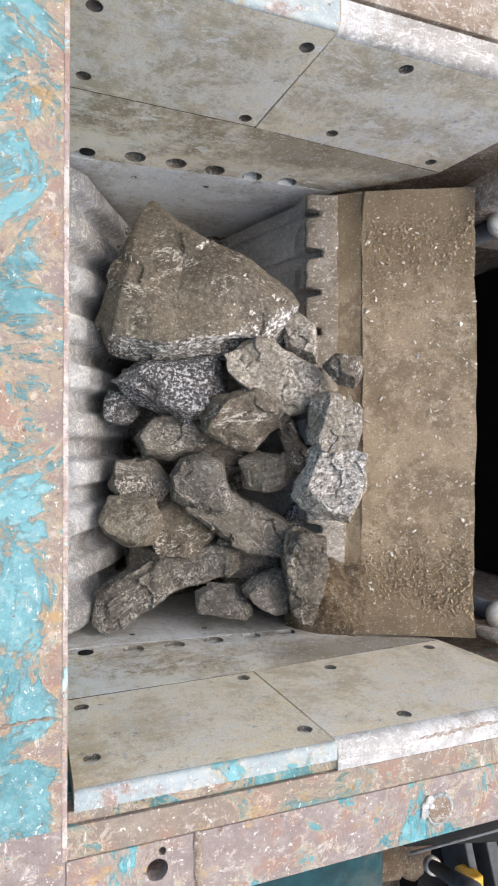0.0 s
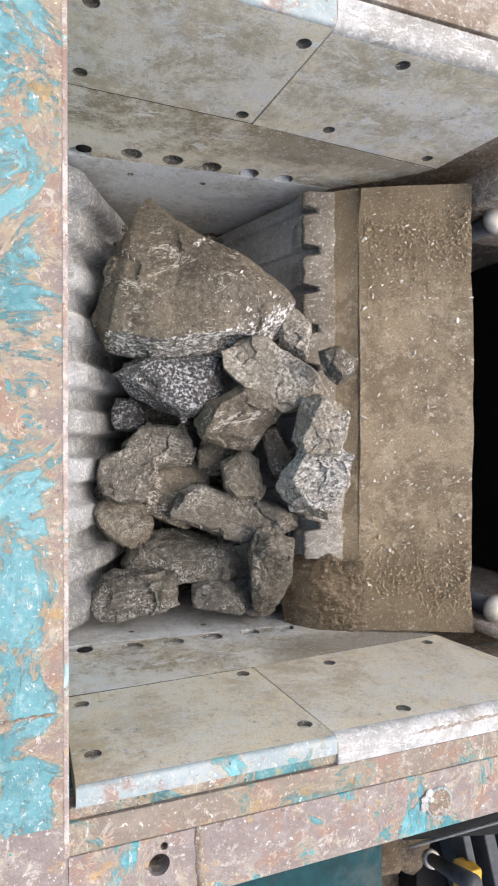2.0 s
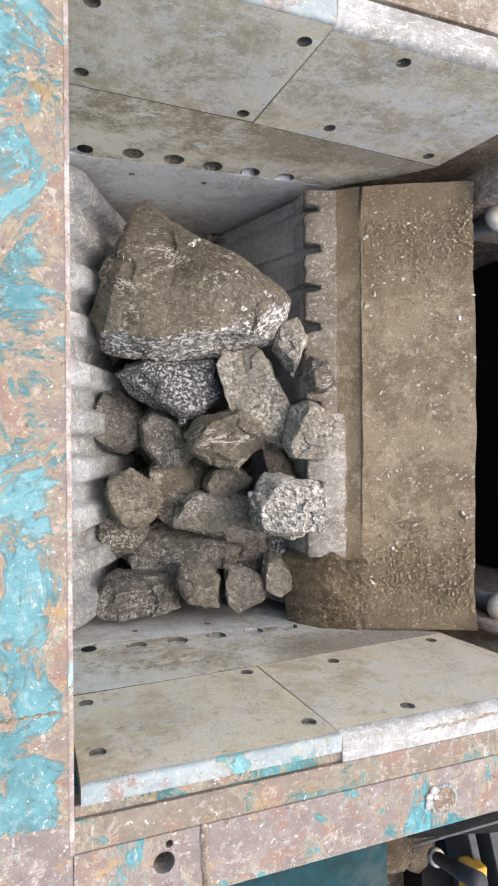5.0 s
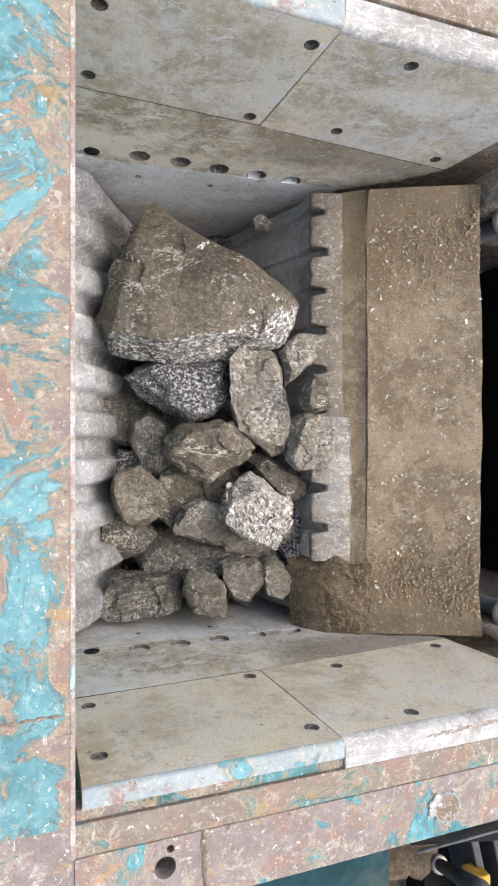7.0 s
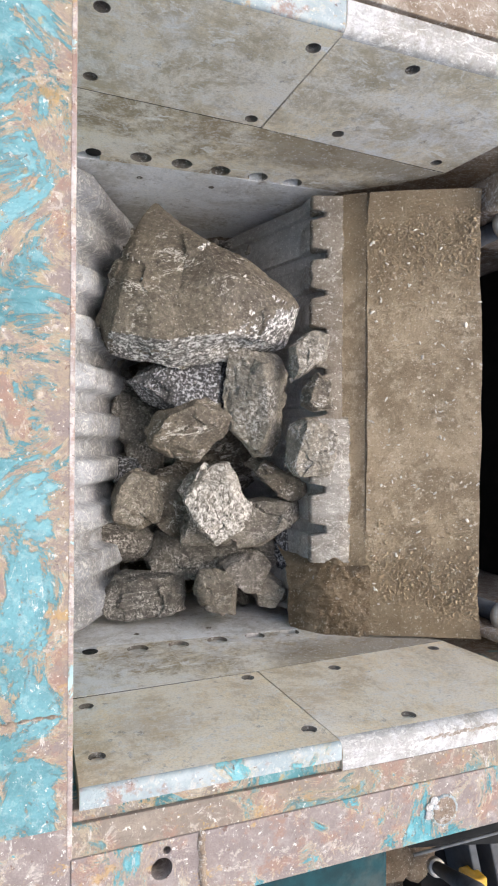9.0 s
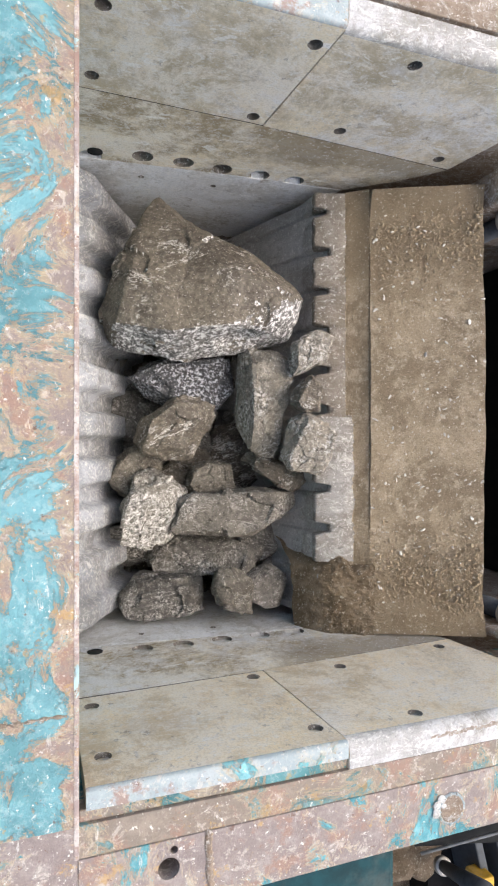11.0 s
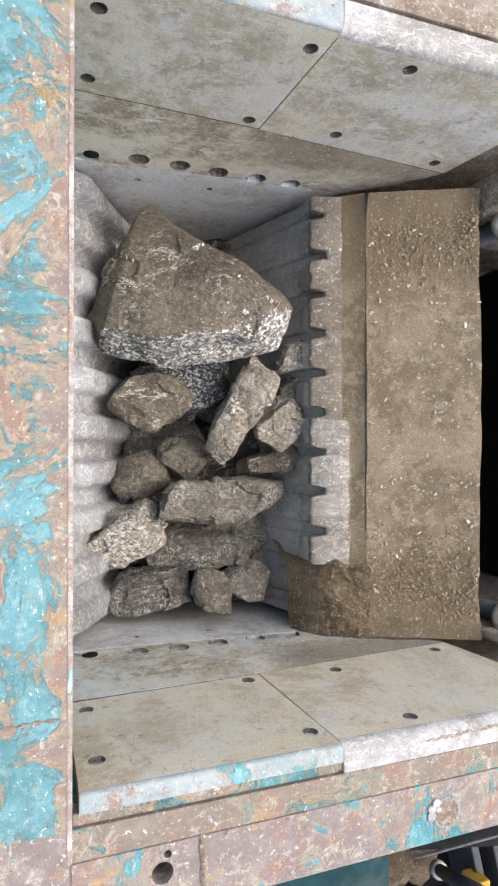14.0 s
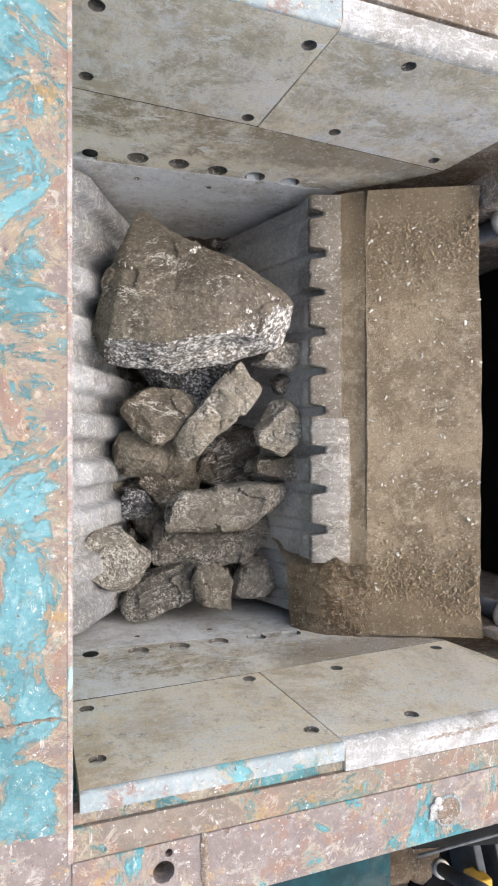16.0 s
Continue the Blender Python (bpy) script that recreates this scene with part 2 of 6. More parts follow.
LAND = dusty_plate("brown_dusty_jaw_steel", (0.215, 0.185, 0.15), (0.29, 0.26, 0.225), (0.155, 0.13, 0.10), 0.15)
RIB = dusty_plate("pale_rib_steel", (0.29, 0.27, 0.245), (0.38, 0.365, 0.345), (0.22, 0.20, 0.175), 0.3)
STAIN = dusty_plate("stained_liner_steel", (0.80, 0.71, 0.53), (0.88, 0.835, 0.73), (0.36, 0.285, 0.18), 0.5, 0.75, True)
DARK = plain("dark_painted_steel", (0.06, 0.066, 0.074), 0.5, 0.0, 40, 0.12)
STEEL = plain("bare_steel", (0.42, 0.40, 0.36), 0.45, 0.4)
YELLOW = plain("yellow_paint", (0.72, 0.42, 0.03), 0.5)
RUBBER = plain("grey_rubber", (0.055, 0.06, 0.068), 0.6, 0.0, 40, 0.1)
# teal paint with the shade over the ledge mixed into its colour
LEDGE = plain("shaded_teal_ledge_paint", (0.003, 0.042, 0.052), 0.75, 0.0, 30, 0.12)
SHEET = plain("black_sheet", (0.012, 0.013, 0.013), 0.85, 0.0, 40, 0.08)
EARTH = grit("earth", (0.30, 0.23, 0.16), (0.20, 0.15, 0.10), (0.42, 0.36, 0.28))
TAN = stone("tan_stone", (0.146, 0.127, 0.103), (0.080, 0.069, 0.056), (0.58, 0.55, 0.50), 0.10, 0.8)
OLIVE = stone("olive_stone", (0.160, 0.144, 0.120), (0.092, 0.081, 0.065), (0.50, 0.46, 0.38), 0.12, 0.3)
GREY = stone("grey_stone", (0.148, 0.137, 0.122), (0.088, 0.082, 0.074), (0.44, 0.42, 0.39), 0.28, 0.3, 190)
PALE = stone("pale_speckled_stone", (0.255, 0.230, 0.192), (0.165, 0.149, 0.124), (0.56, 0.53, 0.49), 0.40, 0.2, 130)
GRANITE = stone("white_granite", (0.34, 0.325, 0.305), (0.21, 0.20, 0.185), (0.66, 0.64, 0.61), 0.72, 0.1, 115)
NIGHT = stone("dark_granite", (0.067, 0.067, 0.070), (0.039, 0.039, 0.042), (0.46, 0.47, 0.50), 0.62, 0.1, 165)
DULL = stone("dusty_grey_granite", (0.20, 0.188, 0.168), (0.115, 0.107, 0.095), (0.50, 0.48, 0.45), 0.45, 0.1, 120)
BROKEN = stone("broken_crystalline_stone", (0.22, 0.21, 0.20), (0.10, 0.097, 0.093), (0.76, 0.75, 0.73), 0.72, 0.2, 120)


# ---- mesh helpers ----
def part(name, bm, material, parent=None, label="", smooth=False):
    me = bpy.data.meshes.new(name)
    bmesh.ops.recalc_face_normals(bm, faces=bm.faces)
    bm.to_mesh(me)
    bm.free()
    me.materials.append(material)
    if smooth:
        me.polygons.foreach_set("use_smooth", [True] * len(me.polygons))
    ob = new(name, me)
    ob.parent = parent
    if label:
        tagged(ob, label)
    return ob


def thing(name, label, category, group="", kind="", at=(0, 0, 0)):
    ob = new(name)
    ob.location = at
    return tagged(ob, label, category, group, kind)


def box(bm, x0, x1, y0, y1, z0, z1, bevel=0.0):
    vs = bmesh.ops.create_cube(bm, size=1)["verts"]
    for v in vs:
        v.co = Vector(((x0 + x1) / 2 + v.co.x * (x1 - x0), (y0 + y1) / 2 + v.co.y * (y1 - y0), (z0 + z1) / 2 + v.co.z * (z1 - z0)))
    if bevel:
        bmesh.ops.bevel(bm, geom=list({e for v in vs for e in v.link_edges}), offset=bevel, segments=2, affect="EDGES", profile=0.5)
    return bm


def prism(bm, outline, y0, y1, bevel=0.0, above=None):
    """A plate: an outline in x and z, thick from y0 to y1."""
    front = [bm.verts.new((x, y0, z)) for x, z in outline]
    back = [bm.verts.new((x, y1, z)) for x, z in outline]
    n = len(outline)
    fs = [bm.faces.new(front), bm.faces.new(back[::-1])]
    fs += [bm.faces.new((front[i], back[i], back[(i + 1) % n], front[(i + 1) % n])) for i in range(n)]
    if bevel:
        bmesh.ops.recalc_face_normals(bm, faces=fs)
        rim = {e for f in fs for e in f.edges}
        if above is not None:
            rim = {e for e in rim if min(v.co.z for v in e.verts) > above and abs(e.verts[0].co.x - e.verts[1].co.x) > 0.1 and max(abs(v.co.y - y0) for v in e.verts) < 1e-4}
        bmesh.ops.bevel(bm, geom=list(rim), offset=bevel, segments=5, affect="EDGES", profile=0.5)
    return bm


def rod(bm, centre, axis, radius, length, segments=24, radius2=None):
    turn = Vector((0, 0, 1)).rotation_difference(Vector(axis)).to_matrix().to_4x4()
    bmesh.ops.create_cone(bm, cap_ends=True, segments=segments, radius1=radius, radius2=radius if radius2 is None else radius2,
                          depth=length, matrix=Matrix.Translation(centre) @ turn)
    return bm


def drilled(ob, holes):
    """Cut round holes (x, y, z, axis, radius, length) through a part, with a countersink at the mouth."""
    bm = bmesh.new()
    for x, y, z, axis, r, length in holes:
        rod(bm, (x, y, z), axis, r, length, 20)
    me = bpy.data.meshes.new("drill")
    bm.to_mesh(me)
    bm.free()
    tool = new("drill", me)
    mod = ob.modifiers.new("drill", "BOOLEAN")
    mod.operation, mod.solver, mod.object = "DIFFERENCE", "EXACT", tool
    bpy.context.view_layer.update()
    made = bpy.data.meshes.new_from_object(ob.evaluated_get(bpy.context.evaluated_depsgraph_get()))
    ob.modifiers.clear()
    old, ob.data = ob.data, made
    bpy.data.objects.remove(tool)
    bpy.data.meshes.remove(me)
    bpy.data.meshes.remove(old)
    return ob


# ---- the ground and the crusher's frame ----
NORTH, SOUTH = 0.525, -0.375      # faces of the two cheek liners
bm = bmesh.new()
bmesh.ops.create_grid(bm, x_segments=60, y_segments=60, size=1, matrix=Matrix.Diagonal((400, 400, 1, 1)))
for v in bm.verts:
    v.co.z = -1.75 + 0.4 * noise.noise(v.co * 0.02) * min(1, v.co.length / 60)
ground = tagged(part("ground", bm, EARTH), "brown dusty earth of the quarry floor round the crusher", "ground", kind="structure")

crusher = thing("crusher_frame", "welded steel crusher frame with chipped teal paint and rust", "machine frame")
bm = bmesh.new()
box(bm, -0.75, 0.044, -0.412, 1.10, -0.035, 0.0)
front_beam = part("front_beam", bm, BEAM, crusher, "wide front beam with chipped teal paint over cream primer")
bm = bmesh.new()
for i in range(150):
    x = -0.40 + 0.435 * i / 150
    bmesh.ops.create_icosphere(bm, subdivisions=1, radius=0.0022 + 0.0008 * math.sin(i * 1.3), matrix=Matrix.Translation((x, -0.291 + 0.0015 * noise.noise((x * 30, 0, 0)), 0.0)))
part("weld_seam", bm, BROWN, crusher, "rusty weld seam across the beam", True)
bm = bmesh.new()
box(bm, -0.75, 0.044, -0.80, -0.412, -0.035, 0.0)
part("corner_plate", bm, FLANGE, crusher, "rusty pink-grey corner of the frame")
bm = bmesh.new()
box(bm, 0.0400, 0.0455, -0.447, 1.10, -0.030, 0.0008, 0.0008)
part("worn_edge", bm, WORN, crusher, "edge of the beam worn to pale bare metal")
bm = bmesh.new()
box(bm, -0.75, 0.0, -0.45, 1.05, -1.85, -0.037, 0.01)
part("front_wall", bm, TEAL, crusher)
for name, y0, y1 in (("south_flange", -0.526, -0.447), ("north_flange", 0.570, 0.80)):
    bm = bmesh.new()
    box(bm, 0.0445, 1.60, y0, y1, -0.04, 0.001, 0.001)
    ob = part(name, bm, FLANGE if y0 < 0 else BROWN, crusher, "rusty pink-grey side flange with traces of teal" if y0 < 0 else "side flange under brown dirt")
    if y0 < 0:
        drilled(ob, [(0.143, -0.479, 0, (0, 0, 1), 0.0125, 0.2), (0.149, -0.459, 0, (0, 0, 1), 0.0045, 0.2)])
# black plate added under the flange hole, standing in for the shade inside it
bm = bmesh.new()
box(bm, 0.10, 0.2, -0.515, -0.45, -0.075, -0.042)
part("backing_plate", bm, BLACK, crusher)
bm = bmesh.new()
box(bm, 0.0445, 1.60, -0.4468, -0.4115, -0.30, -0.0008, 0.0005)
part("side_wall", bm, SIDE, crusher, "dirty brown strip of the side wall")
# filler strip added in the recess; part of its darkness is painted shade
bm = bmesh.new()
box(bm, 0.0455, 0.3735, -0.4113, -0.3975, -0.30, -0.005, 0.002)
part("packing_strip", bm, SHADE, crusher, "dusty teal packing strip behind the liner, darkened for the recess's shade")
bm = bmesh.new()
box(bm, 0.02, 1.60, -0.525, -0.4175, -1.85, -0.302)
part("side_wall", bm, BROWN, crusher)
bm = bmesh.new()
box(bm, 0.02, 1.60, 0.5665, 0.60, -1.85, -0.043)
part("side_wall", bm, BROWN, crusher)
# rear wall coloured black, for the shade in the gap behind the jaw
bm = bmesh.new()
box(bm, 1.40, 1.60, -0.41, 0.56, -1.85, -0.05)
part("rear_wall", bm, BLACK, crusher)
bm = bmesh.new()
for i in range(40):
    bmesh.ops.create_icosphere(bm, subdivisions=1, radius=0.0045 + 0.001 * math.sin(i * 1.7), matrix=Matrix.Translation((0.189 + 0.0012 * math.sin(i * 2.1) + 0.00008 * i, -0.449 - i * 0.0019, -0.0005)))
part("weld_bead", bm, BROWN, crusher, "rough weld bead across the flange", True)
bm = bmesh.new()
rod(bm, (0.527, -0.490, 0.0005), (0, 0, 1), 0.0185, 0.006, 28)
bmesh.ops.bevel(bm, geom=bm.edges[:], offset=0.002, segments=2, affect="EDGES", profile=0.5)
part("plug", bm, BROWN, crusher, "round welded plug, rusty brown")
bm = bmesh.new()
for i in range(34):
    a = math.tau * i / 34
    bmesh.ops.create_icosphere(bm, subdivisions=1, radius=0.0028 + 0.0006 * math.sin(i * 2.3), matrix=Matrix.Translation((0.527 + 0.0195 * math.cos(a), -0.490 + 0.0195 * math.sin(a), 0.001)))
part("plug_weld", bm, EDGE, crusher, "ring of weld round the plug with pale teal paint", True)
bm = bmesh.new()
for i in range(9):
    a = i * 0.55
    bmesh.ops.create_icosphere(bm, subdivisions=2, radius=0.0035 + 0.0015 * math.sin(i * 3.7), matrix=Matrix.Translation((0.507 + 0.007 * math.cos(a), -0.483 + 0.010 * math.sin(a * 1.3), 0.003)) @ Matrix.Diagonal((1.3, 1.1, 0.3, 1)))
part("weld_spatter", bm, WHITE, crusher, "white weld spatter beside the plug")


# ---- cheek liners ----
def liner(name, outline, side, thick, material, holes, radius, label, bevel=0.0012, top=None):
    face = NORTH if side > 0 else SOUTH
    bm = bmesh.new()
    prism(bm, outline, face, face + side * thick, bevel, -0.01 if top else None)
    root = thing(name, label, "liner plate", "cheek liner plates")
    ob = part("plate", bm, material, root)
    if top:
        ob.data.polygons.foreach_set("use_smooth", [True] * len(ob.data.polygons))
        ob.data.set_sharp_from_angle(angle=radians(40))
        ob.data.materials.append(top)
        for f in ob.data.polygons:
            f.material_index = int(f.center.z > -0.001 - bevel * 0.95)
    if holes:
        drilled(ob, [(x, face, z, (0, 1, 0), radius, 0.046 if side > 0 else 0.014) for x, z in holes])
        # bore walls get the darker LAND colour: shade inside the holes, painted on
        ob.data.materials.append(LAND)
        dirty = len(ob.data.materials) - 1
        for f in ob.data.polygons:
            if abs(f.normal.y) < 0.4 and any(math.hypot(f.center.x - x, f.center.z - z) < radius * 1.1 for x, z in holes):
                f.material_index = dirty
    return root, ob


for side in (1, -1):
    t1, t2 = (0.038, 0.040) if side > 0 else (0.022, 0.036)
    liner("cheek_plate", [(0.053 if side < 0 else -0.02, -0.001), (0.3728, -0.001), (0.355, -0.257), (0.053 if side < 0 else -0.02, -0.245)], side, t1, PLATE if side > 0 else SETTLED,
          [(0.349, -0.047), (0.078, -0.068), (0.078, -0.214), (0.332, -0.238)], 0.0105,
          "upper cheek liner plate, dusty grey-beige steel with pale painted top edge", 0.006, EDGE)
    SOUTH_RIM, _ = liner("cheek_plate", [(0.3742, -0.001), (0.79, -0.001), (0.766, -0.164), (0.748, -0.287), (0.358, -0.259)], side, t2, PLATE if side > 0 else SETTLED,
          [(0.499, -0.040), (0.485, -0.231), (0.705, -0.258)], 0.0105,
          "upper cheek liner plate with a worn white top edge", 0.015, WHITE)
    _, low = liner("cheek_plate", [(-0.02, -0.2485), (0.355, -0.2610), (0.747, -0.2910), (0.690, -0.36), (0.603, -0.436), (0.40, -0.447), (0.125, -0.468), (-0.02, -0.47)],
          side, 0.034, STAIN, [(0.188, -0.432), (0.264, -0.43), (0.340, -0.432), (0.417, -0.432), (0.491, -0.432)], 0.0195,
          "lower cheek liner plate with bolt holes and brown stains", 0)
    face = NORTH if side > 0 else SOUTH
    bm = bmesh.new()
    prism(bm, [(-0.02, -0.2448), (0.355, -0.2568), (0.358, -0.2588), (0.748, -0.2868), (0.747, -0.2912), (0.355, -0.2612), (-0.02, -0.2487)], face + side * 0.0012, face + side * 0.02)
    part("joint_packing", bm, BLACK, low.parent, "dark greasy dirt packed into the joint")
    drilled(low, [(0.098, face, -0.462, (0, 1, 0), 0.021, 0.09)])
    # bolt head coloured black, so the recess keeps its shade though its lip is lit
    bm = bmesh.new()
    rod(bm, (0.104, face + side * 0.012, -0.442), (0, 1, 0), 0.014, 0.026)
    part("recessed_bolt", bm, SHEET, low.parent, "bolt in its recess, coloured black for the shade there", True)
    liner("cheek_plate", [(0.06, -0.4715), (0.125, -0.4715), (0.40, -0.4505), (0.60, -0.4395), (0.50, -1.15), (0.20, -1.15)],
          side, 0.03, LINER, [(0.20, -0.517), (0.345, -0.51)], 0.006, "bottom cheek liner, rubbed pale grey by the stone")
# a ragged dark groove along the rubbed rim of the southern plate
bm = bmesh.new()
nick = random.Random(3)
for i in range(46):
    x = 0.50 + 0.26 * i / 45
    m = Matrix.Translation((x, SOUTH - 0.015 + 0.002 * nick.uniform(-1, 1), -0.0012)) @ Matrix.Diagonal((nick.uniform(0.4, 1.3), nick.uniform(0.2, 0.65), 0.25, 1))
    bmesh.ops.create_icosphere(bm, subdivisions=1, radius=0.0055, matrix=m)
part("rim_groove", bm, BROWN, SOUTH_RIM, "ragged dark groove gouged into the rim")


# ---- jaws ----
def ribbed(bm, y0, y1, pitch, rise, length, thick, first=0.5, wide=0.42, soft=0.26, start=0.35, worn=0):
    """A ribbed jaw plate: local x is out of the face, z runs down along the ribs from 0 to -length."""
    n = int((y1 - y0) / pitch * 18)
    rows = []
    steps = 20
    for k in range(steps + 1):
        z = -length * k / steps
        row = []
        for i in range(n + 1):
            y = y0 + (y1 - y0) * i / n
            p = ((y - y0) / pitch + first) % 1.0
            w = abs(p - 0.5) * 2
            up = 1 - min(1, max(0, (w - wide) / soft))
            up = up * up * (3 - 2 * up)
            wear = 1 + 0.25 * noise.noise((y * 9, z * 7, 1.7))
            row.append(bm.verts.new((rise * up * wear * min(1, start + k * 0.65) * (1 if k < 2 or worn == 0 else worn) + 0.003 * noise.noise((y * 30, z * 22, 0.3)), y, z)))
        rows.append(row)
    back = [[bm.verts.new((-thick, y0 + (y1 - y0) * i / n, -length * k / steps)) for i in range(n + 1)] for k in (0, steps)]
    for a, b in zip(rows, rows[1:]):
        for i in range(n):
            bm.faces.new((a[i], a[i + 1], b[i + 1], b[i]))
    for i in range(n):
        bm.faces.new((back[0][i], back[0][i + 1], rows[0][i + 1], rows[0][i]))
        bm.faces.new((rows[-1][i], rows[-1][i + 1], back[1][i + 1], back[1][i]))
    return bm


fixed = thing("fixed_jaw", "fixed jaw with worn ribbed manganese plate, rubbed pale grey", "jaw")
bm = ribbed(bmesh.new(), SOUTH + 0.012, NORTH - 0.012, 0.092, 0.030, 0.72, 0.05, 0.15)
jaw_plate = part("jaw_plate", bm, JAW, fixed, "ribbed steel jaw plate", True)
jaw_plate.matrix_local = pose(0.066, 0, -0.49, 0, -26, 0)
bm = bmesh.new()
box(bm, -0.03, 0.05, SOUTH + 0.02, NORTH - 0.02, -0.56, -0.44, 0.01)
part("wedge", bm, LINER, fixed)

moving = thing("moving_jaw", "moving jaw with ribbed plate and a dust-covered sloping top", "jaw")
bm = ribbed(bmesh.new(), SOUTH + 0.02, NORTH - 0.02, 0.079, 0.022, 0.66, 0.06, 0.468, 0.62, 0.10, 1.0, 0.32)
bmesh.ops.rotate(bm, verts=bm.verts, matrix=Matrix.Rotation(math.pi, 3, "Z"), cent=(0, (NORTH + SOUTH) / 2, 0))
jp = part("jaw_plate", bm, TOOTH, moving, "ribbed steel jaw plate with worn teeth")
jp.matrix_local = pose(0.5605, 0, -0.4265, 0, 17, 0)
# pale worn upper end of the ribbed plate: a slab with a notch between every two ribs
bm = bmesh.new()
rows = []
for i in range(521):
    y = -0.235 + 0.735 * i / 520
    p = ((y - 0.068) / 0.079 + 0.5) % 1.0 - 0.5
    half = 0.115 + 0.05 * noise.noise((y * 19, 2.2, 0))
    notch = min(1.0, max(0.0, (half + 0.05 - abs(p)) / 0.10))
    notch = notch * notch * (3 - 2 * notch)
    left = -0.056 + (0.030 + 0.006 * noise.noise((y * 12, 7, 0))) * notch + 0.003 * noise.noise((y * 55, 1, 0))
    wide = 0.027 if y < 0.055 else 0.013
    right = wide + 0.005 * noise.noise((y * 30, 3, 0)) + 0.004 * noise.noise((y * 120, 5, 0))
    lift = 0.0075 * min(1, max(0, (0.075 - y) / 0.04)) + 0.0022 * noise.noise((y * 26, 9, 0)) + 0.001 * noise.noise((y * 90, 4, 0))
    cut = ((left + 0.004, -0.045), (left, -0.010), (left + 0.002, -0.003 + lift), (left + 0.007, lift), (0.4 * left + 0.6 * right, 0.001 + lift),
           (right - 0.004, lift), (right, -0.004), (right + 0.001, -0.04))
    rows.append([bm.verts.new((x, y, z)) for x, z in cut])
for p, q in zip(rows, rows[1:]):
    for k in range(7):
        bm.faces.new((p[k], p[k + 1], q[k + 1], q[k]))
bm.faces.new(rows[0])
bm.faces.new(rows[-1][::-1])
rib_ends = part("rib_end_slab", bm, RIB, moving, "pale worn end of the ribbed plate with notches", True)
rib_ends.data.materials.append(LAND)
for f in rib_ends.data.polygons:
    f.material_index = int(f.center.y > 0.055 + 0.02 * noise.noise(Vector(f.center) * 40))
rib_ends.matrix_local = pose(0.580, 0, -0.4020, 0, -17, 0)
# the dusty top: a sloping slab with a low step along its front edge
bm = bmesh.new()
prism(bm, [(0.588, -0.400), (0.607, -0.3865), (0.6247, -0.3685), (0.6247, -0.60), (0.57, -0.60)], SOUTH + 0.022, NORTH - 0.022, 0.0012)
part("clamp_bar", bm, DUST, moving, "dusty clamping bar along the jaw plate")


def dusty_top():
    bm = bmesh.new()
    nx, ny = 105, 470
    y0, y1 = SOUTH + 0.004, NORTH - 0.028
    grid = []
    for i in range(nx + 1):
        u = i / nx
        row = []
        for j in range(ny + 1):
            y = y0 + (y1 - y0) * j / ny
            x = 0.6250 + 0.190 * u
            z = -0.366 + 0.101 * u + 0.004 * math.sin(y * 7 + 1)
            end = min(1, max(0, (y - 0.24) / 0.14)) + min(1, max(0, (-0.14 - y) / 0.10))
            end = max(0.12, end * (0.75 + 0.6 * noise.noise((x * 9, y * 9, 2.0))))
            lump = noise.noise((x * 16, y * 16, 0.4)) * 0.004 + end * (noise.noise((x * 95, y * 95, 3.1)) * 0.0022 + noise.noise((x * 190, y * 190, 7.0)) * 0.0009) + noise.noise((x * 330, y * 330, 5.0)) * 0.0007
            heap = 0.025 * max(0, (y - (NORTH - 0.13)) / 0.13) ** 2 + 0.02 * max(0, ((SOUTH + 0.1) - y) / 0.1) ** 2
            row.append(bm.verts.new((x - 0.001 * noise.noise((y * 22, 0, 2)) * (1 - u), y, z + lump + heap * (1 - 0.5 * u))))
        grid.append(row)
    for a, b in zip(grid, grid[1:]):
        for j in range(ny):
            bm.faces.new((a[j], a[j + 1], b[j + 1], b[j]))
    rim = [grid[i][0] for i in range(nx + 1)] + grid[nx][1:] + [grid[i][ny] for i in range(nx - 1, -1, -1)] + grid[0][-2:0:-1]
    low = [bm.verts.new((v.co.x, v.co.y, -0.62)) for v in rim]
    for i in range(len(rim)):
        k = (i + 1) % len(rim)
        bm.faces.new((rim[i], rim[k], low[k], low[i]))
    return bm


part("top_cover", dusty_top(), DUST, moving, "sloping top covered with brown stone dust", True).data.set_sharp_from_angle(angle=radians(50))
# loose grit and crumbs lying on the moving jaw's top
rng = random.Random(5)


def scatter(count, small, large, power, spread):
    bm = bmesh.new()
    for _ in range(count):
        u, y = rng.random(), spread()
        r = small + (large - small) * rng.random() ** power
        r *= rng.uniform(0.8, 1.1)
        m = Matrix.Translation((0.628 + 0.184 * u, y, -0.366 + 0.101 * u + 0.004 * math.sin(y * 7 + 1) + 0.0022)) @ Euler((rng.random() * 6, rng.random() * 6, 0)).to_matrix().to_4x4() @ Matrix.Diagonal((1, 1.5, 0.55, 1))
        bmesh.ops.create_icosphere(bm, subdivisions=1, radius=r, matrix=m)
    return bm


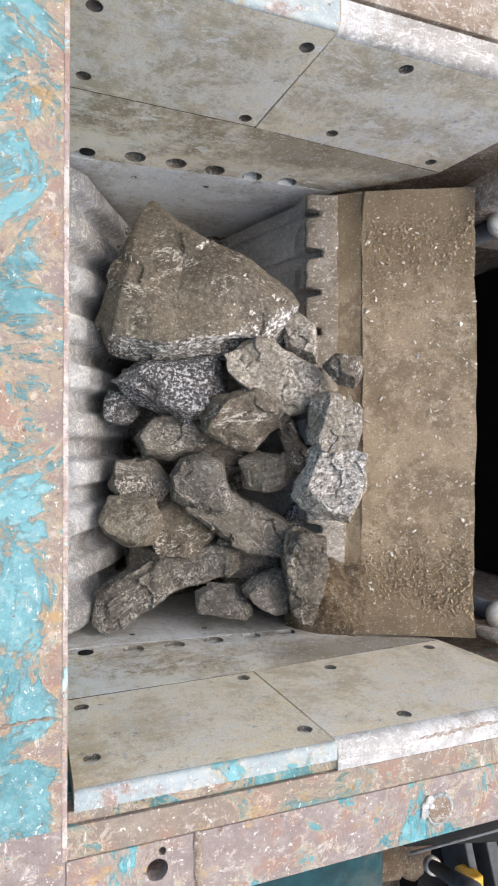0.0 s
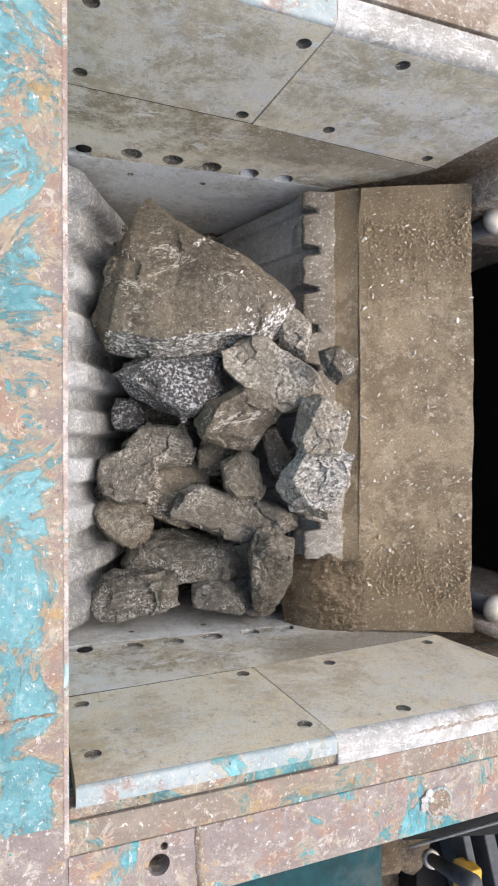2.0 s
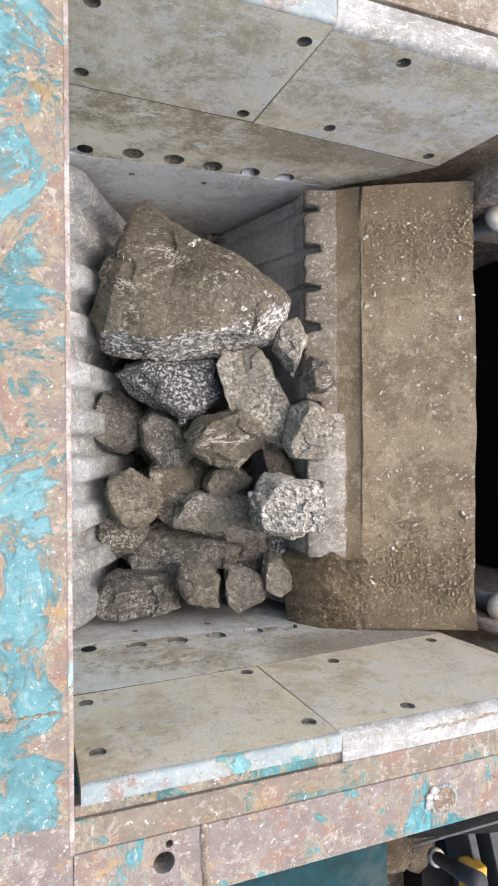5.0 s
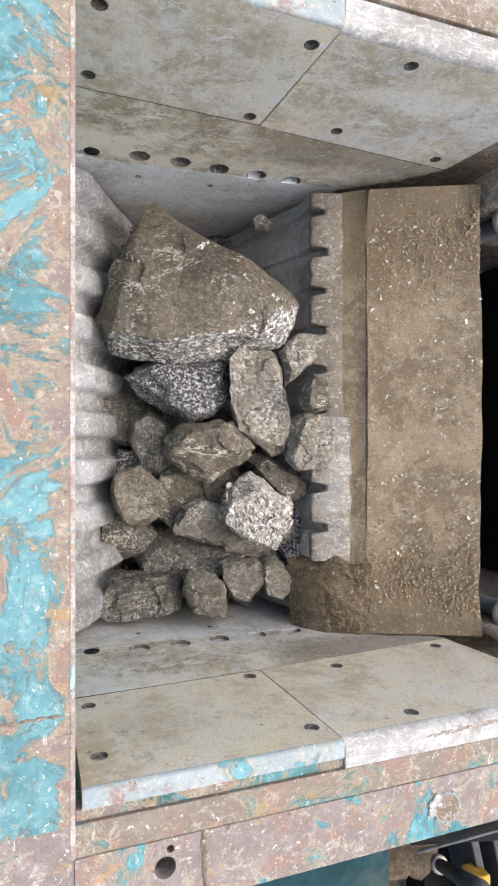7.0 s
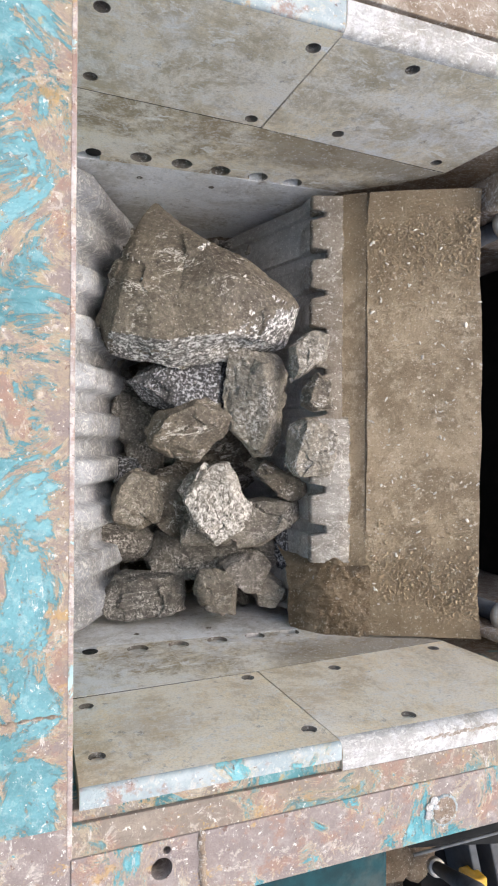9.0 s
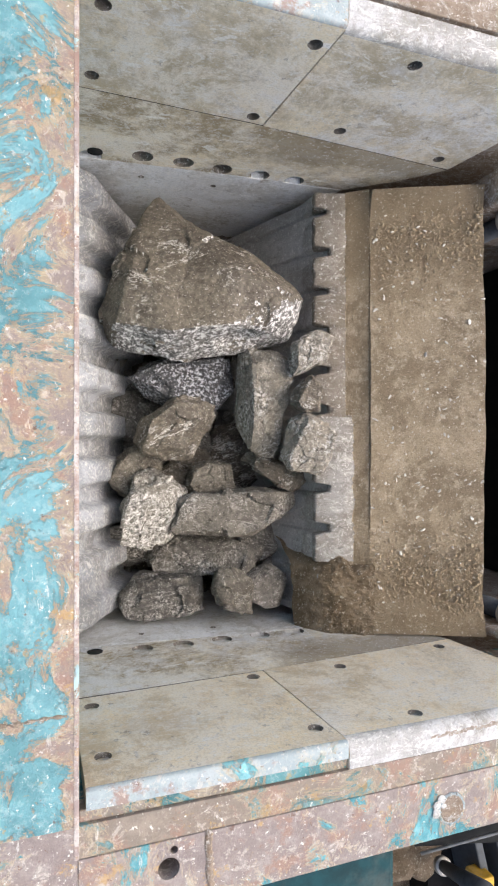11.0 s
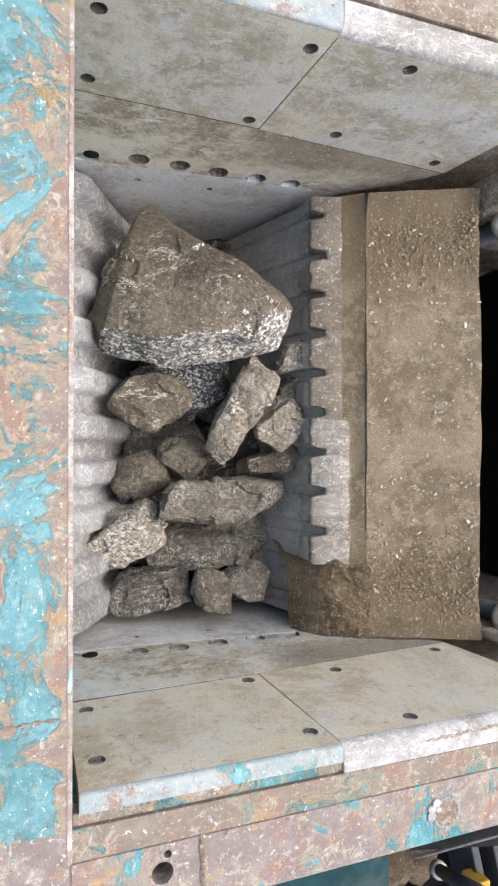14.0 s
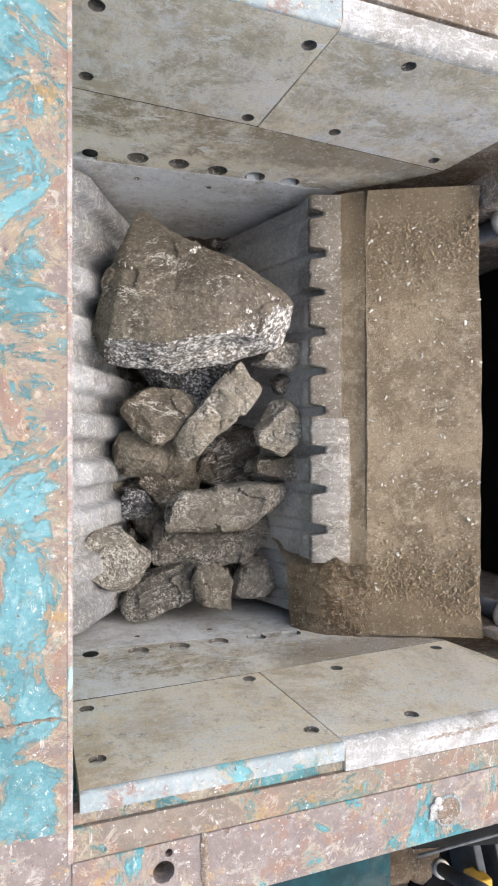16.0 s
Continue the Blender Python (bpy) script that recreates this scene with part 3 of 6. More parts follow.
tagged(part("grit", scatter(420, 0.0007, 0.0042, 3.6, lambda: rng.uniform(SOUTH + 0.03, NORTH - 0.03)), CHIP), "scattered white stone chips lying on the dusty jaw top", "grit", kind="stuff")
tagged(part("crumbs", scatter(2400, 0.0008, 0.0036, 2.5, lambda: NORTH - 0.04 - abs(rng.gauss(0, 0.09)) if rng.random() < 0.5 else SOUTH + 0.03 + abs(rng.gauss(0, 0.08))), CRUMB), "brown crumbs of grit heaped at the ends of the jaw top", "grit", kind="stuff")
bm = bmesh.new()
grid = []
for i in range(71):
    row = []
    for j in range(121):
        x, y = 0.507 + 0.123 * i / 70, SOUTH - 0.004 + 0.23 * j / 120
        brink = 0.536 + 0.016 * noise.noise((y * 17, 4, 0)) + 0.006 * noise.noise((y * 60, 2, 0)) - x
        h = min(1, max(0, (-0.182 - y + 0.035 * noise.noise((x * 22, y * 30, 6))) / 0.07))
        h = h * h * (3 - 2 * h)
        z = -0.354 - max(0, 0.622 - x) * 0.42 - 1.15 * (brink + math.hypot(brink, 0.022)) - (1 - h) * 0.15
        z += 0.005 * noise.noise((x * 24, y * 24, 5)) + 0.007 * noise.noise((x * 90, y * 90, 1)) + 0.004 * noise.noise((x * 200, y * 200, 8))
        row.append(bm.verts.new((x, y, z)))
    grid.append(row)
for a, b in zip(grid, grid[1:]):
    for j in range(120):
        bm.faces.new((a[j], a[j + 1], b[j + 1], b[j]))
tagged(part("dust_heap", bm, HEAP, None, "", True), "brown heap of stone dust on the moving jaw's corner", "dust", kind="stuff")

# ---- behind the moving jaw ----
# the crossbeam's black is painted shade that fills the same gap
shaft = thing("rear_crossbeam", "crossbeam behind the moving jaw, coloured black for the gap's shade", "beam")
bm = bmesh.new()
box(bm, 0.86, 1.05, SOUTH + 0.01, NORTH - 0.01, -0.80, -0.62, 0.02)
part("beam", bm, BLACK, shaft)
for y in (0.437, -0.335):
    bolt = thing("bearing_bolt", "round pale steel bolt head beside the moving jaw", "bolt", "bolts behind the moving jaw")
    bm = bmesh.new()
    bmesh.ops.create_uvsphere(bm, u_segments=24, v_segments=14, radius=0.030, matrix=Matrix.Translation((0.880, y, -0.27)) @ Matrix.Diagonal((1, 1, 0.6, 1)))
    part("head", bm, STEEL, bolt, "", True)
    bm = bmesh.new()
    rod(bm, (0.884, y, -0.48), (0, 0, 1), 0.019, 0.40)
    part("shank", bm, DARK, bolt, "", True)
for y0, y1 in ((0.455, 0.522), (-0.372, -0.355)):
    bm = bmesh.new()
    box(bm, 0.825, 1.1, y0, y1, -0.45, -0.20, 0.008)
    part("bracket", bm, BROWN, crusher, "dusty bracket beside the moving jaw", True)

# ---- beside the crusher ----
pipe = thing("lever", "grey lever with a pale ring beside the frame", "lever")
bm = bmesh.new()
foot, tip = Vector((0.767, -0.841, -0.328)), Vector((0.736, -0.775, -0.170))
rod(bm, (foot + tip) / 2, tip - foot, 0.0115, (tip - foot).length, 24, 0.0165)
part("tube", bm, RUBBER, pipe, "", True)
bm = bmesh.new()
rod(bm, foot, tip - foot, 0.0175, 0.016)
bmesh.ops.bevel(bm, geom=bm.edges[:], offset=0.003, segments=2, affect="EDGES", profile=0.5)
part("ring", bm, STEEL, pipe, "pale steel ring", True)
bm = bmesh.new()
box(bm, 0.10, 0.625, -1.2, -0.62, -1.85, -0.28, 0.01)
tagged(part("side_ledge", bm, LEDGE), "teal painted steel ledge beside the frame, its colour darkened for shade", "ledge")
guard = thing("side_guard", "dark steel guard under the frame's flange with a pale rim", "guard")
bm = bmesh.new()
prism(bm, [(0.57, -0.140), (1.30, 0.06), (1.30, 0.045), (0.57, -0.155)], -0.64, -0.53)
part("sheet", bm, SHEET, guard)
bm = bmesh.new()
a, b = Vector((0.575, -0.648, -0.133)), Vector((1.10, -0.492, 0.06))
rod(bm, (a + b) / 2, b - a, 0.0025, (b - a).length, 10)
part("rim", bm, STEEL, guard, "thin pale rim", True)
rack = thing("slat_rack", "dark rack of steel slats beside the crusher", "rack")
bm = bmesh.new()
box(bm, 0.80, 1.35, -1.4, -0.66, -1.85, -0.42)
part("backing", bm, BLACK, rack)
for x, w in ((0.806, 0.018), (0.858, 0.026), (0.915, 0.022), (0.965, 0.022)):
    bm = bmesh.new()
    box(bm, x, x + w, -1.3, -0.67, -0.41, -0.31, 0.003)
    ob = part("slat", bm, DARK, rack)
    ob.matrix_local = Matrix.Translation((x, -0.7, 0)) @ pose(0, 0, 0, 0, 0, 14) @ Matrix.Translation((-x, 0.7, 0))
bm = bmesh.new()
box(bm, 0.822, 0.858, -0.95, -0.855, -0.33, -0.285, 0.004)
tagged(part("wedge_block", bm, YELLOW), "small yellow painted block between the slats", "block")
clod_rng = random.Random(8)
clods = []
for i in range(7):
    bm = bmesh.new()
    bmesh.ops.create_icosphere(bm, subdivisions=3, radius=0.045 + 0.02 * clod_rng.random())
    for v in bm.verts:
        v.co *= 1 + 0.35 * noise.noise(v.co * 16 + Vector((i * 3, 0, 0))) + 0.12 * noise.noise(v.co * 60)
    ob = part("clod", bm, EARTH, None, "", True)
    ob.location = (0.655 + 0.055 * (i % 3), -0.78 - 0.075 * (i // 3), -0.43 + 0.02 * clod_rng.random())
    clods.append(tagged(ob, "brown clod of packed earth beside the ledge", "clod", "clods beside the crusher"))
bm = bmesh.new()
bmesh.ops.create_grid(bm, x_segments=30, y_segments=30, size=0.4, matrix=Matrix.Translation((0.95, -1.0, -0.50)))
for v in bm.verts:
    v.co.z += 0.05 * noise.noise(v.co * 9) + 0.02 * noise.noise(v.co * 30)
    if max(abs(v.co.x - 0.95), abs(v.co.y + 1.0)) > 0.399:
        v.co = Vector((0.95 + (v.co.x - 0.95) * 1.25, -1.0 + (v.co.y + 1.0) * 1.1, -1.85))
tagged(part("dirt_heap", bm, EARTH, None, "", True), "heap of brown dirt beside the crusher", "dirt", kind="stuff")

# ---- stones ----
def hull_stone(points, edge, rough, seed, chips=3, keep=0.84, dents=()):
    """A broken stone: the hull of its corners, cut fine, with split-off corners, worn edges and stepped fracture faces."""
    bm = bmesh.new()
    for p in points:
        bm.verts.new(p)
    bmesh.ops.convex_hull(bm, input=bm.verts)
    bmesh.ops.delete(bm, geom=[v for v in bm.verts if not v.link_faces], context="VERTS")
    bmesh.ops.triangulate(bm, faces=bm.faces)
    for _ in range(8):
        long = [e for e in bm.edges if e.calc_length() > edge]
        if not long:
            break
        bmesh.ops.subdivide_edges(bm, edges=long, cuts=1)
        bmesh.ops.triangulate(bm, faces=[f for f in bm.faces if len(f.verts) > 3])
    r = random.Random(seed + 40)
    for _ in range(chips):
        n = Vector((r.gauss(0, 1), r.gauss(0, 1), r.gauss(0.35, 0.8))).normalized()
        reach = max(v.co.dot(n) for v in bm.verts) * r.uniform(keep, keep + 0.12)
        for v in bm.verts:
            over = v.co.dot(n) - reach
            if over > 0:
                v.co -= n * over
    bmesh.ops.smooth_vert(bm, verts=bm.verts, factor=0.35, use_axis_x=True, use_axis_y=True, use_axis_z=True)
    for x, y, z, radius, push in dents:
        for v in bm.verts:
            k = max(0, 1 - (v.co - Vector((x, y, z))).length / radius)
            v.co += Vector(push) * k * k * (3 - 2 * k)
    bm.normal_update()
    off = Vector((seed * 3.7, seed * 1.9, seed * 5.3))
    size = max(v.co.length for v in bm.verts)
    for v in bm.verts:
        p = v.co / size
        lump = 0.045 * noise.noise(p * 1.7 + off) + 0.028 * noise.noise(p * 4.5 + off)
        near = noise.voronoi(p * 1.9 + off * 1.3 + 0.35 * noise.noise_vector(p * 3 + off))[1][0]
        tilt = noise.noise_vector(near * 7.3)
        stair = 0.20 * tilt.dot(p * 1.9 + off * 1.3 - near) + 0.020 * tilt.z
        crack = max(0, 1 - 9 * abs(noise.noise(p * 3.3 + off * 2))) * 0.022
        fine = 0.013 * noise.noise(p * 13 + off) + 0.008 * noise.noise(p * 27 + off) + 0.005 * noise.noise(p * 50 + off)
        v.co += v.normal * size * rough * (lump + stair - crack + fine)
    return bm


def corners(outline, thick, seed, top=0.74):
    """Corner points of a stone from its plan, with a smaller face above and below."""
    r = random.Random(seed)
    pts = []
    for x, y in outline:
        pts.append((x, y, r.uniform(-0.12, 0.12) * thick))
    sx, sy = r.uniform(-0.1, 0.1), r.uniform(-0.1, 0.1)
    w = max(abs(x) for x, _ in outline)
    h = max(abs(y) for _, y in outline)
    lean, nod = r.uniform(-0.3, 0.3), r.uniform(-0.3, 0.3)
    for x, y in outline:
        k = top * r.uniform(0.85, 1.15)
        pts.append((x * k + sx * w, y * k + sy * w, thick * (r.uniform(0.40, 0.50) + lean * x / w * 0.7 + nod * y / h * 0.7)))
        k = top * r.uniform(0.85, 1.15)
        pts.append((x * k - sx * w, y * k, -thick * r.uniform(0.40, 0.52)))
    return pts


def plan(width, height, seed, sides=6):
    r = random.Random(seed * 7 + 1)
    out = []
    for i in range(sides):
        a = (i + r.uniform(-0.3, 0.3)) / sides * math.tau
        c, s = math.cos(a), math.sin(a)
        k = r.uniform(0.84, 1.12) / (abs(c) ** 3 + abs(s) ** 3) ** (1 / 3)
        out.append((c * k * width / 2, s * k * height / 2))
    return out


STONES = {}


def put_stone(key, name, material, width, height, thick, seed, label, sides=6, rough=0.8, points=None, outline=None, top=0.74, chips=3, keep=0.84, broken=(), dents=(), second=None):
    pts = points or corners(outline or plan(width, height, seed, sides), thick, seed, top)
    if outline:
        width, height = [max(p[i] for p in outline) - min(p[i] for p in outline) for i in (0, 1)]
    bm = hull_stone(pts, max(width, height) / (60 if width > 0.3 else 34), rough, seed, chips, keep, dents)
    if width < 0.3:
        span = [max(v.co[i] for v in bm.verts) - min(v.co[i] for v in bm.verts) for i in range(3)]
        bmesh.ops.scale(bm, vec=(width / span[0], height / span[1], thick / span[2]), verts=bm.verts)
    ob = part(name, bm, material, None, "", True)
    ob.data.set_sharp_from_angle(angle=radians(28))
    if broken:
        ob.data.materials.append(second or BROKEN)
    for x, y, z, least in broken:
        way = Vector((x, y, z)).normalized()
        for f in ob.data.polygons:
            if f.normal.dot(way) + 0.16 * noise.noise(Vector(f.center) * 26) + 0.14 * noise.noise(Vector(f.center) * 80) > least:
                f.material_index = 1
    STONES[key] = tagged(ob, label, "stone", "stones in the crushing chamber")
    return ob


put_stone("boulder", "boulder", TAN, 0.41, 0.33, 0.21, 1, "large tan-grey boulder with white veins and a broken speckled edge", rough=0.42, chips=5, keep=0.92, broken=[(0, -1, 0.05, 0.70), (1, -0.7, 0.2, 0.66)],
          dents=[(0.064, -0.128, 0.0, 0.05, (0, 0.026, -0.004)), (-0.06, 0.03, 0.05, 0.09, (0, 0, -0.010))],
          points=[(-0.094, 0.184, -0.05), (-0.113, 0.165, -0.04), (-0.137, 0.082, 0.0), (-0.172, 0.029, 0.0), (-0.188, -0.013, -0.01), (-0.207, -0.074, -0.02), (-0.202, -0.104, -0.03), (-0.175, -0.129, -0.05), (-0.115, -0.14, -0.05), (-0.031, -0.144, -0.05), (0.061, -0.132, -0.06), (0.127, -0.111, -0.06), (0.169, -0.102, -0.06), (0.195, -0.061, -0.04), (0.202, -0.024, -0.03), (0.181, 0.003, -0.03), (0.126, 0.027, -0.02), (0.062, 0.076, -0.03), (-0.016, 0.119, -0.04), (-0.116, 0.087, 0.0), (-0.132, 0.012, 0.045), (-0.158, -0.091, 0.045), (-0.053, -0.11, 0.06), (0.048, -0.098, 0.062), (0.073, 0.005, 0.05), (-0.024, 0.054, 0.02), (0.164, -0.04, 0.03), (0.107, -0.097, 0.035), (-0.182, -0.079, -0.15), (-0.138, 0.115, -0.13), (0.169, -0.031, -0.14), (-0.042, -0.109, -0.15), (0.049, 0.079, -0.14)])
put_stone("dark", "rock", NIGHT, 0.224, 0.148, 0.146, 2, "dark blue-black granite rock with white speckles under the boulder",
          outline=[(-0.112, 0.026), (-0.055, 0.06), (0.021, 0.074), (0.112, 0.06), (0.107, -0.021), (0.074, -0.06), (0.031, -0.074), (-0.017, -0.05), (-0.064, -0.017)])
put_stone("long", "rock", PALE, 0.126, 0.218, 0.088, 3, "long pale speckled rock with worn rounded corners",
          outline=[(-0.06, 0.091), (-0.037, 0.109), (0.024, 0.107), (0.052, 0.072), (0.063, -0.039), (0.056, -0.096), (0.028, -0.109), (-0.037, -0.058), (-0.063, -0.007)], top=0.95, chips=1)
put_stone("granite", "rock", PALE, 0.116, 0.122, 0.100, 4, "squarish speckled granite rock with broken corners",
          outline=[(-0.031, 0.047), (0.003, 0.061), (0.032, 0.047), (0.058, 0.008), (0.044, -0.03), (0.013, -0.061), (-0.045, -0.045), (-0.058, -0.021)], top=0.84)
put_stone("white", "rock", GRANITE, 0.156, 0.152, 0.116, 5, "bright white granite block with black speckles",
          outline=[(-0.032, 0.069), (0.001, 0.076), (0.043, 0.041), (0.078, 0.017), (0.076, -0.015), (0.052, -0.034), (0.043, -0.076), (-0.013, -0.062), (-0.078, -0.02), (-0.069, 0.008)], top=0.86, broken=[(-1, -0.35, 0.25, 0.28)], second=DULL)
put_stone("tan_long", "rock", OLIVE, 0.092, 0.196, 0.098, 6, "long tan rock with a smooth flat face",
          outline=[(-0.028, 0.089), (-0.01, 0.098), (0.044, 0.078), (0.046, 0.026), (0.03, -0.068), (0.012, -0.098), (-0.015, -0.091), (-0.035, -0.037), (-0.046, 0.035)], top=0.86)
put_stone("wedge_rock", "rock", GREY, 0.106, 0.100, 0.091, 7, "grey angular rock by the cheek liner",
          outline=[(-0.053, 0.05), (0.031, 0.05), (0.053, 0.005), (0.014, -0.05), (-0.017, -0.039), (-0.046, 0.019)])
put_stone("corner", "rock", GREY, 0.186, 0.098, 0.103, 8, "dark speckled rock lying against the cheek liner",
          outline=[(-0.092, -0.002), (-0.064, 0.043), (0.018, 0.048), (0.087, 0.041), (0.092, -0.036), (0.018, -0.043), (-0.064, -0.048), (-0.089, -0.031)], top=0.9)
put_stone("low_speck", "rock", GREY, 0.118, 0.072, 0.080, 9, "small dark speckled rock low by the cheek liner",
          outline=[(-0.059, 0.019), (-0.033, 0.036), (0.022, 0.029), (0.059, -0.018), (0.055, -0.036), (-0.024, -0.034), (-0.057, -0.022)])
put_stone("chip", "rock", PALE, 0.084, 0.092, 0.069, 10, "small pale speckled rock half hidden",
          outline=[(-0.042, 0.04), (-0.007, 0.046), (0.042, -0.002), (0.037, -0.027), (0.007, -0.046), (-0.032, -0.032)])
put_stone("olive", "rock", OLIVE, 0.106, 0.114, 0.114, 11, "rounded olive-brown rock beside the fixed jaw",
          outline=[(-0.06, 0.019), (-0.041, 0.057), (0.003, 0.065), (0.047, 0.036), (0.06, -0.008), (0.036, -0.057), (-0.013, -0.065), (-0.046, -0.025)])
put_stone("grey_left", "rock", GREY, 0.130, 0.132, 0.109, 12, "brown-grey angular rock sinking beside the fixed jaw",
          outline=[(-0.065, 0.021), (-0.037, 0.057), (0.008, 0.066), (0.047, 0.057), (0.065, -0.043), (0.063, -0.066), (-0.001, -0.062), (-0.056, -0.027)], top=0.85)
put_stone("mid_left", "rock", GREY, 0.158, 0.102, 0.098, 13, "grey-brown rock with a lighter broken face",
          outline=[(-0.079, -0.001), (-0.035, 0.046), (0.049, 0.051), (0.079, 0.008), (0.073, -0.026), (-0.002, -0.051), (-0.058, -0.038)])
put_stone("flat", "rock", TAN, 0.180, 0.126, 0.095, 14, "angular tan rock with a pale flat face",
          outline=[(-0.093, 0.038), (-0.069, 0.057), (0.049, 0.065), (0.093, 0.008), (0.078, -0.009), (-0.002, -0.065), (-0.039, -0.051), (-0.088, -0.011)], top=0.66)
put_stone("small_tan", "rock", OLIVE, 0.112, 0.086, 0.080, 15, "small tan angular rock",
          outline=[(-0.056, 0.027), (-0.022, 0.043), (0.037, 0.039), (0.056, 0.018), (0.033, -0.032), (0.005, -0.043), (-0.04, -0.03)])
put_stone("under_right", "rock", TAN, 0.138, 0.104, 0.080, 16, "flat brown rock lying between speckled rocks",
          outline=[(-0.069, 0.035), (-0.042, 0.052), (0.026, 0.016), (0.069, -0.008), (0.064, -0.037), (0.026, -0.052), (-0.013, -0.023)])
put_stone("base", "rock", GREY, 0.274, 0.108, 0.128, 17, "large speckled brown-grey rock in the middle of the pile",
          outline=[(-0.135, 0.021), (-0.081, 0.051), (0.026, 0.054), (0.135, 0.046), (0.133, 0.012), (0.084, -0.027), (0.036, -0.054), (-0.042, -0.054), (-0.135, -0.042)], top=0.86)
put_stone("deep", "rock", GREY, 0.306, 0.114, 0.132, 18, "broad brown dust-covered rock deep in the pile",
          outline=[(-0.153, -0.036), (-0.112, 0.047), (-0.044, 0.057), (0.122, 0.047), (0.153, 0.021), (0.127, -0.026), (0.039, -0.047), (-0.065, -0.057)])
put_stone("deep2", "rock", TAN, 0.163, 0.144, 0.113, 19, "brown rock under the middle of the pile")
put_stone("round", "rock", PALE, 0.078, 0.108, 0.076, 20, "small round dark-speckled rock below the boulder",
          outline=[(-0.039, 0.012), (-0.002, 0.054), (0.039, 0.049), (0.037, -0.002), (0.007, -0.03), (-0.02, -0.054)])
put_stone("small_right", "rock", TAN, 0.064, 0.076, 0.070, 21, "small tan rock beside the moving jaw",
          outline=[(-0.032, 0.001), (-0.007, 0.038), (0.023, 0.022), (0.032, -0.024), (-0.003, -0.038), (-0.031, -0.03)])
put_stone("slim", "rock", NIGHT, 0.052, 0.142, 0.070, 22, "slim dark speckled rock standing in a gap",
          outline=[(-0.026, -0.034), (-0.011, 0.026), (0.018, 0.071), (0.026, 0.016), (0.023, -0.066), (-0.006, -0.071)])
put_stone("nest", "rock", NIGHT, 0.075, 0.075, 0.069, 23, "small dark speckled rock under the heap beside the fixed jaw")
put_stone("under_left", "rock", GREY, 0.136, 0.107, 0.091, 24, "brown rock half buried beside the fixed jaw")
put_stone("gap_stone", "rock", TAN, 0.126, 0.090, 0.083, 25, "small brown stone filling a gap in the pile")
put_stone("under_base", "rock", GREY, 0.193, 0.129, 0.115, 26, "dark brown rock supporting the middle of the pile", sides=8)
put_stone("buried", "rock", GREY, 0.242, 0.182, 0.126, 27, "broad dusty rock at the bottom of the chamber")
put_stone("buried2", "rock", TAN, 0.230, 0.182, 0.126, 28, "broad brown rock at the bottom of the chamber")
put_stone("buried3", "rock", GREY, 0.242, 0.182, 0.126, 29, "broad grey rock at the bottom of the chamber")
put_stone("buried4", "rock", GREY, 0.206, 0.157, 0.126, 30, "broad dark rock at the bottom of the chamber")
put_stone("flyer", "stone_chip", PALE, 0.041, 0.048, 0.034, 31, "small pale stone chip thrown up between the jaws", sides=5)

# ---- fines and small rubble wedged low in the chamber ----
# the bed's dark colour carries the shade between the stones
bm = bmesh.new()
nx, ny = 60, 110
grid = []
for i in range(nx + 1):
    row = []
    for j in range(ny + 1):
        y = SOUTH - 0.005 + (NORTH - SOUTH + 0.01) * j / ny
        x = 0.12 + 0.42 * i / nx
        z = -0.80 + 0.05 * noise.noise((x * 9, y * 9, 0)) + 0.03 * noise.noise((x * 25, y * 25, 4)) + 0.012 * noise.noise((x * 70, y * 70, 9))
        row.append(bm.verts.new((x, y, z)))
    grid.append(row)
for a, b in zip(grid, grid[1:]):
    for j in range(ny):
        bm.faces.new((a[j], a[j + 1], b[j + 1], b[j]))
tagged(part("rubble_bed", bm, FINES, None, "", True), "bed of fines and crushed rubble deep between the jaws, darkened for shade", "rubble", kind="stuff")


rub = random.Random(12)
bm = bmesh.new()
for i in range(240):
    x, y = rub.uniform(0.17, 0.50), rub.uniform(SOUTH + 0.02, NORTH - 0.02)
    r = rub.uniform(0.008, 0.024)
    m = Matrix.Translation((x, y, -0.765 + rub.uniform(-0.01, 0.03))) @ Euler((rub.random() * 6, rub.random() * 6, rub.random() * 6)).to_matrix().to_4x4() @ Matrix.Diagonal((1.3, 1, 0.7, 1))
    vs = bmesh.ops.create_icosphere(bm, subdivisions=1, radius=r, matrix=m)["verts"]
    for v in vs:
        v.co += Vector((rub.uniform(-1, 1), rub.uniform(-1, 1), rub.uniform(-1, 1))) * r * 0.18
tagged(part("crushed_rubble", bm, GREY), "small crushed stones lying deep between the jaws", "rubble", kind="stuff")


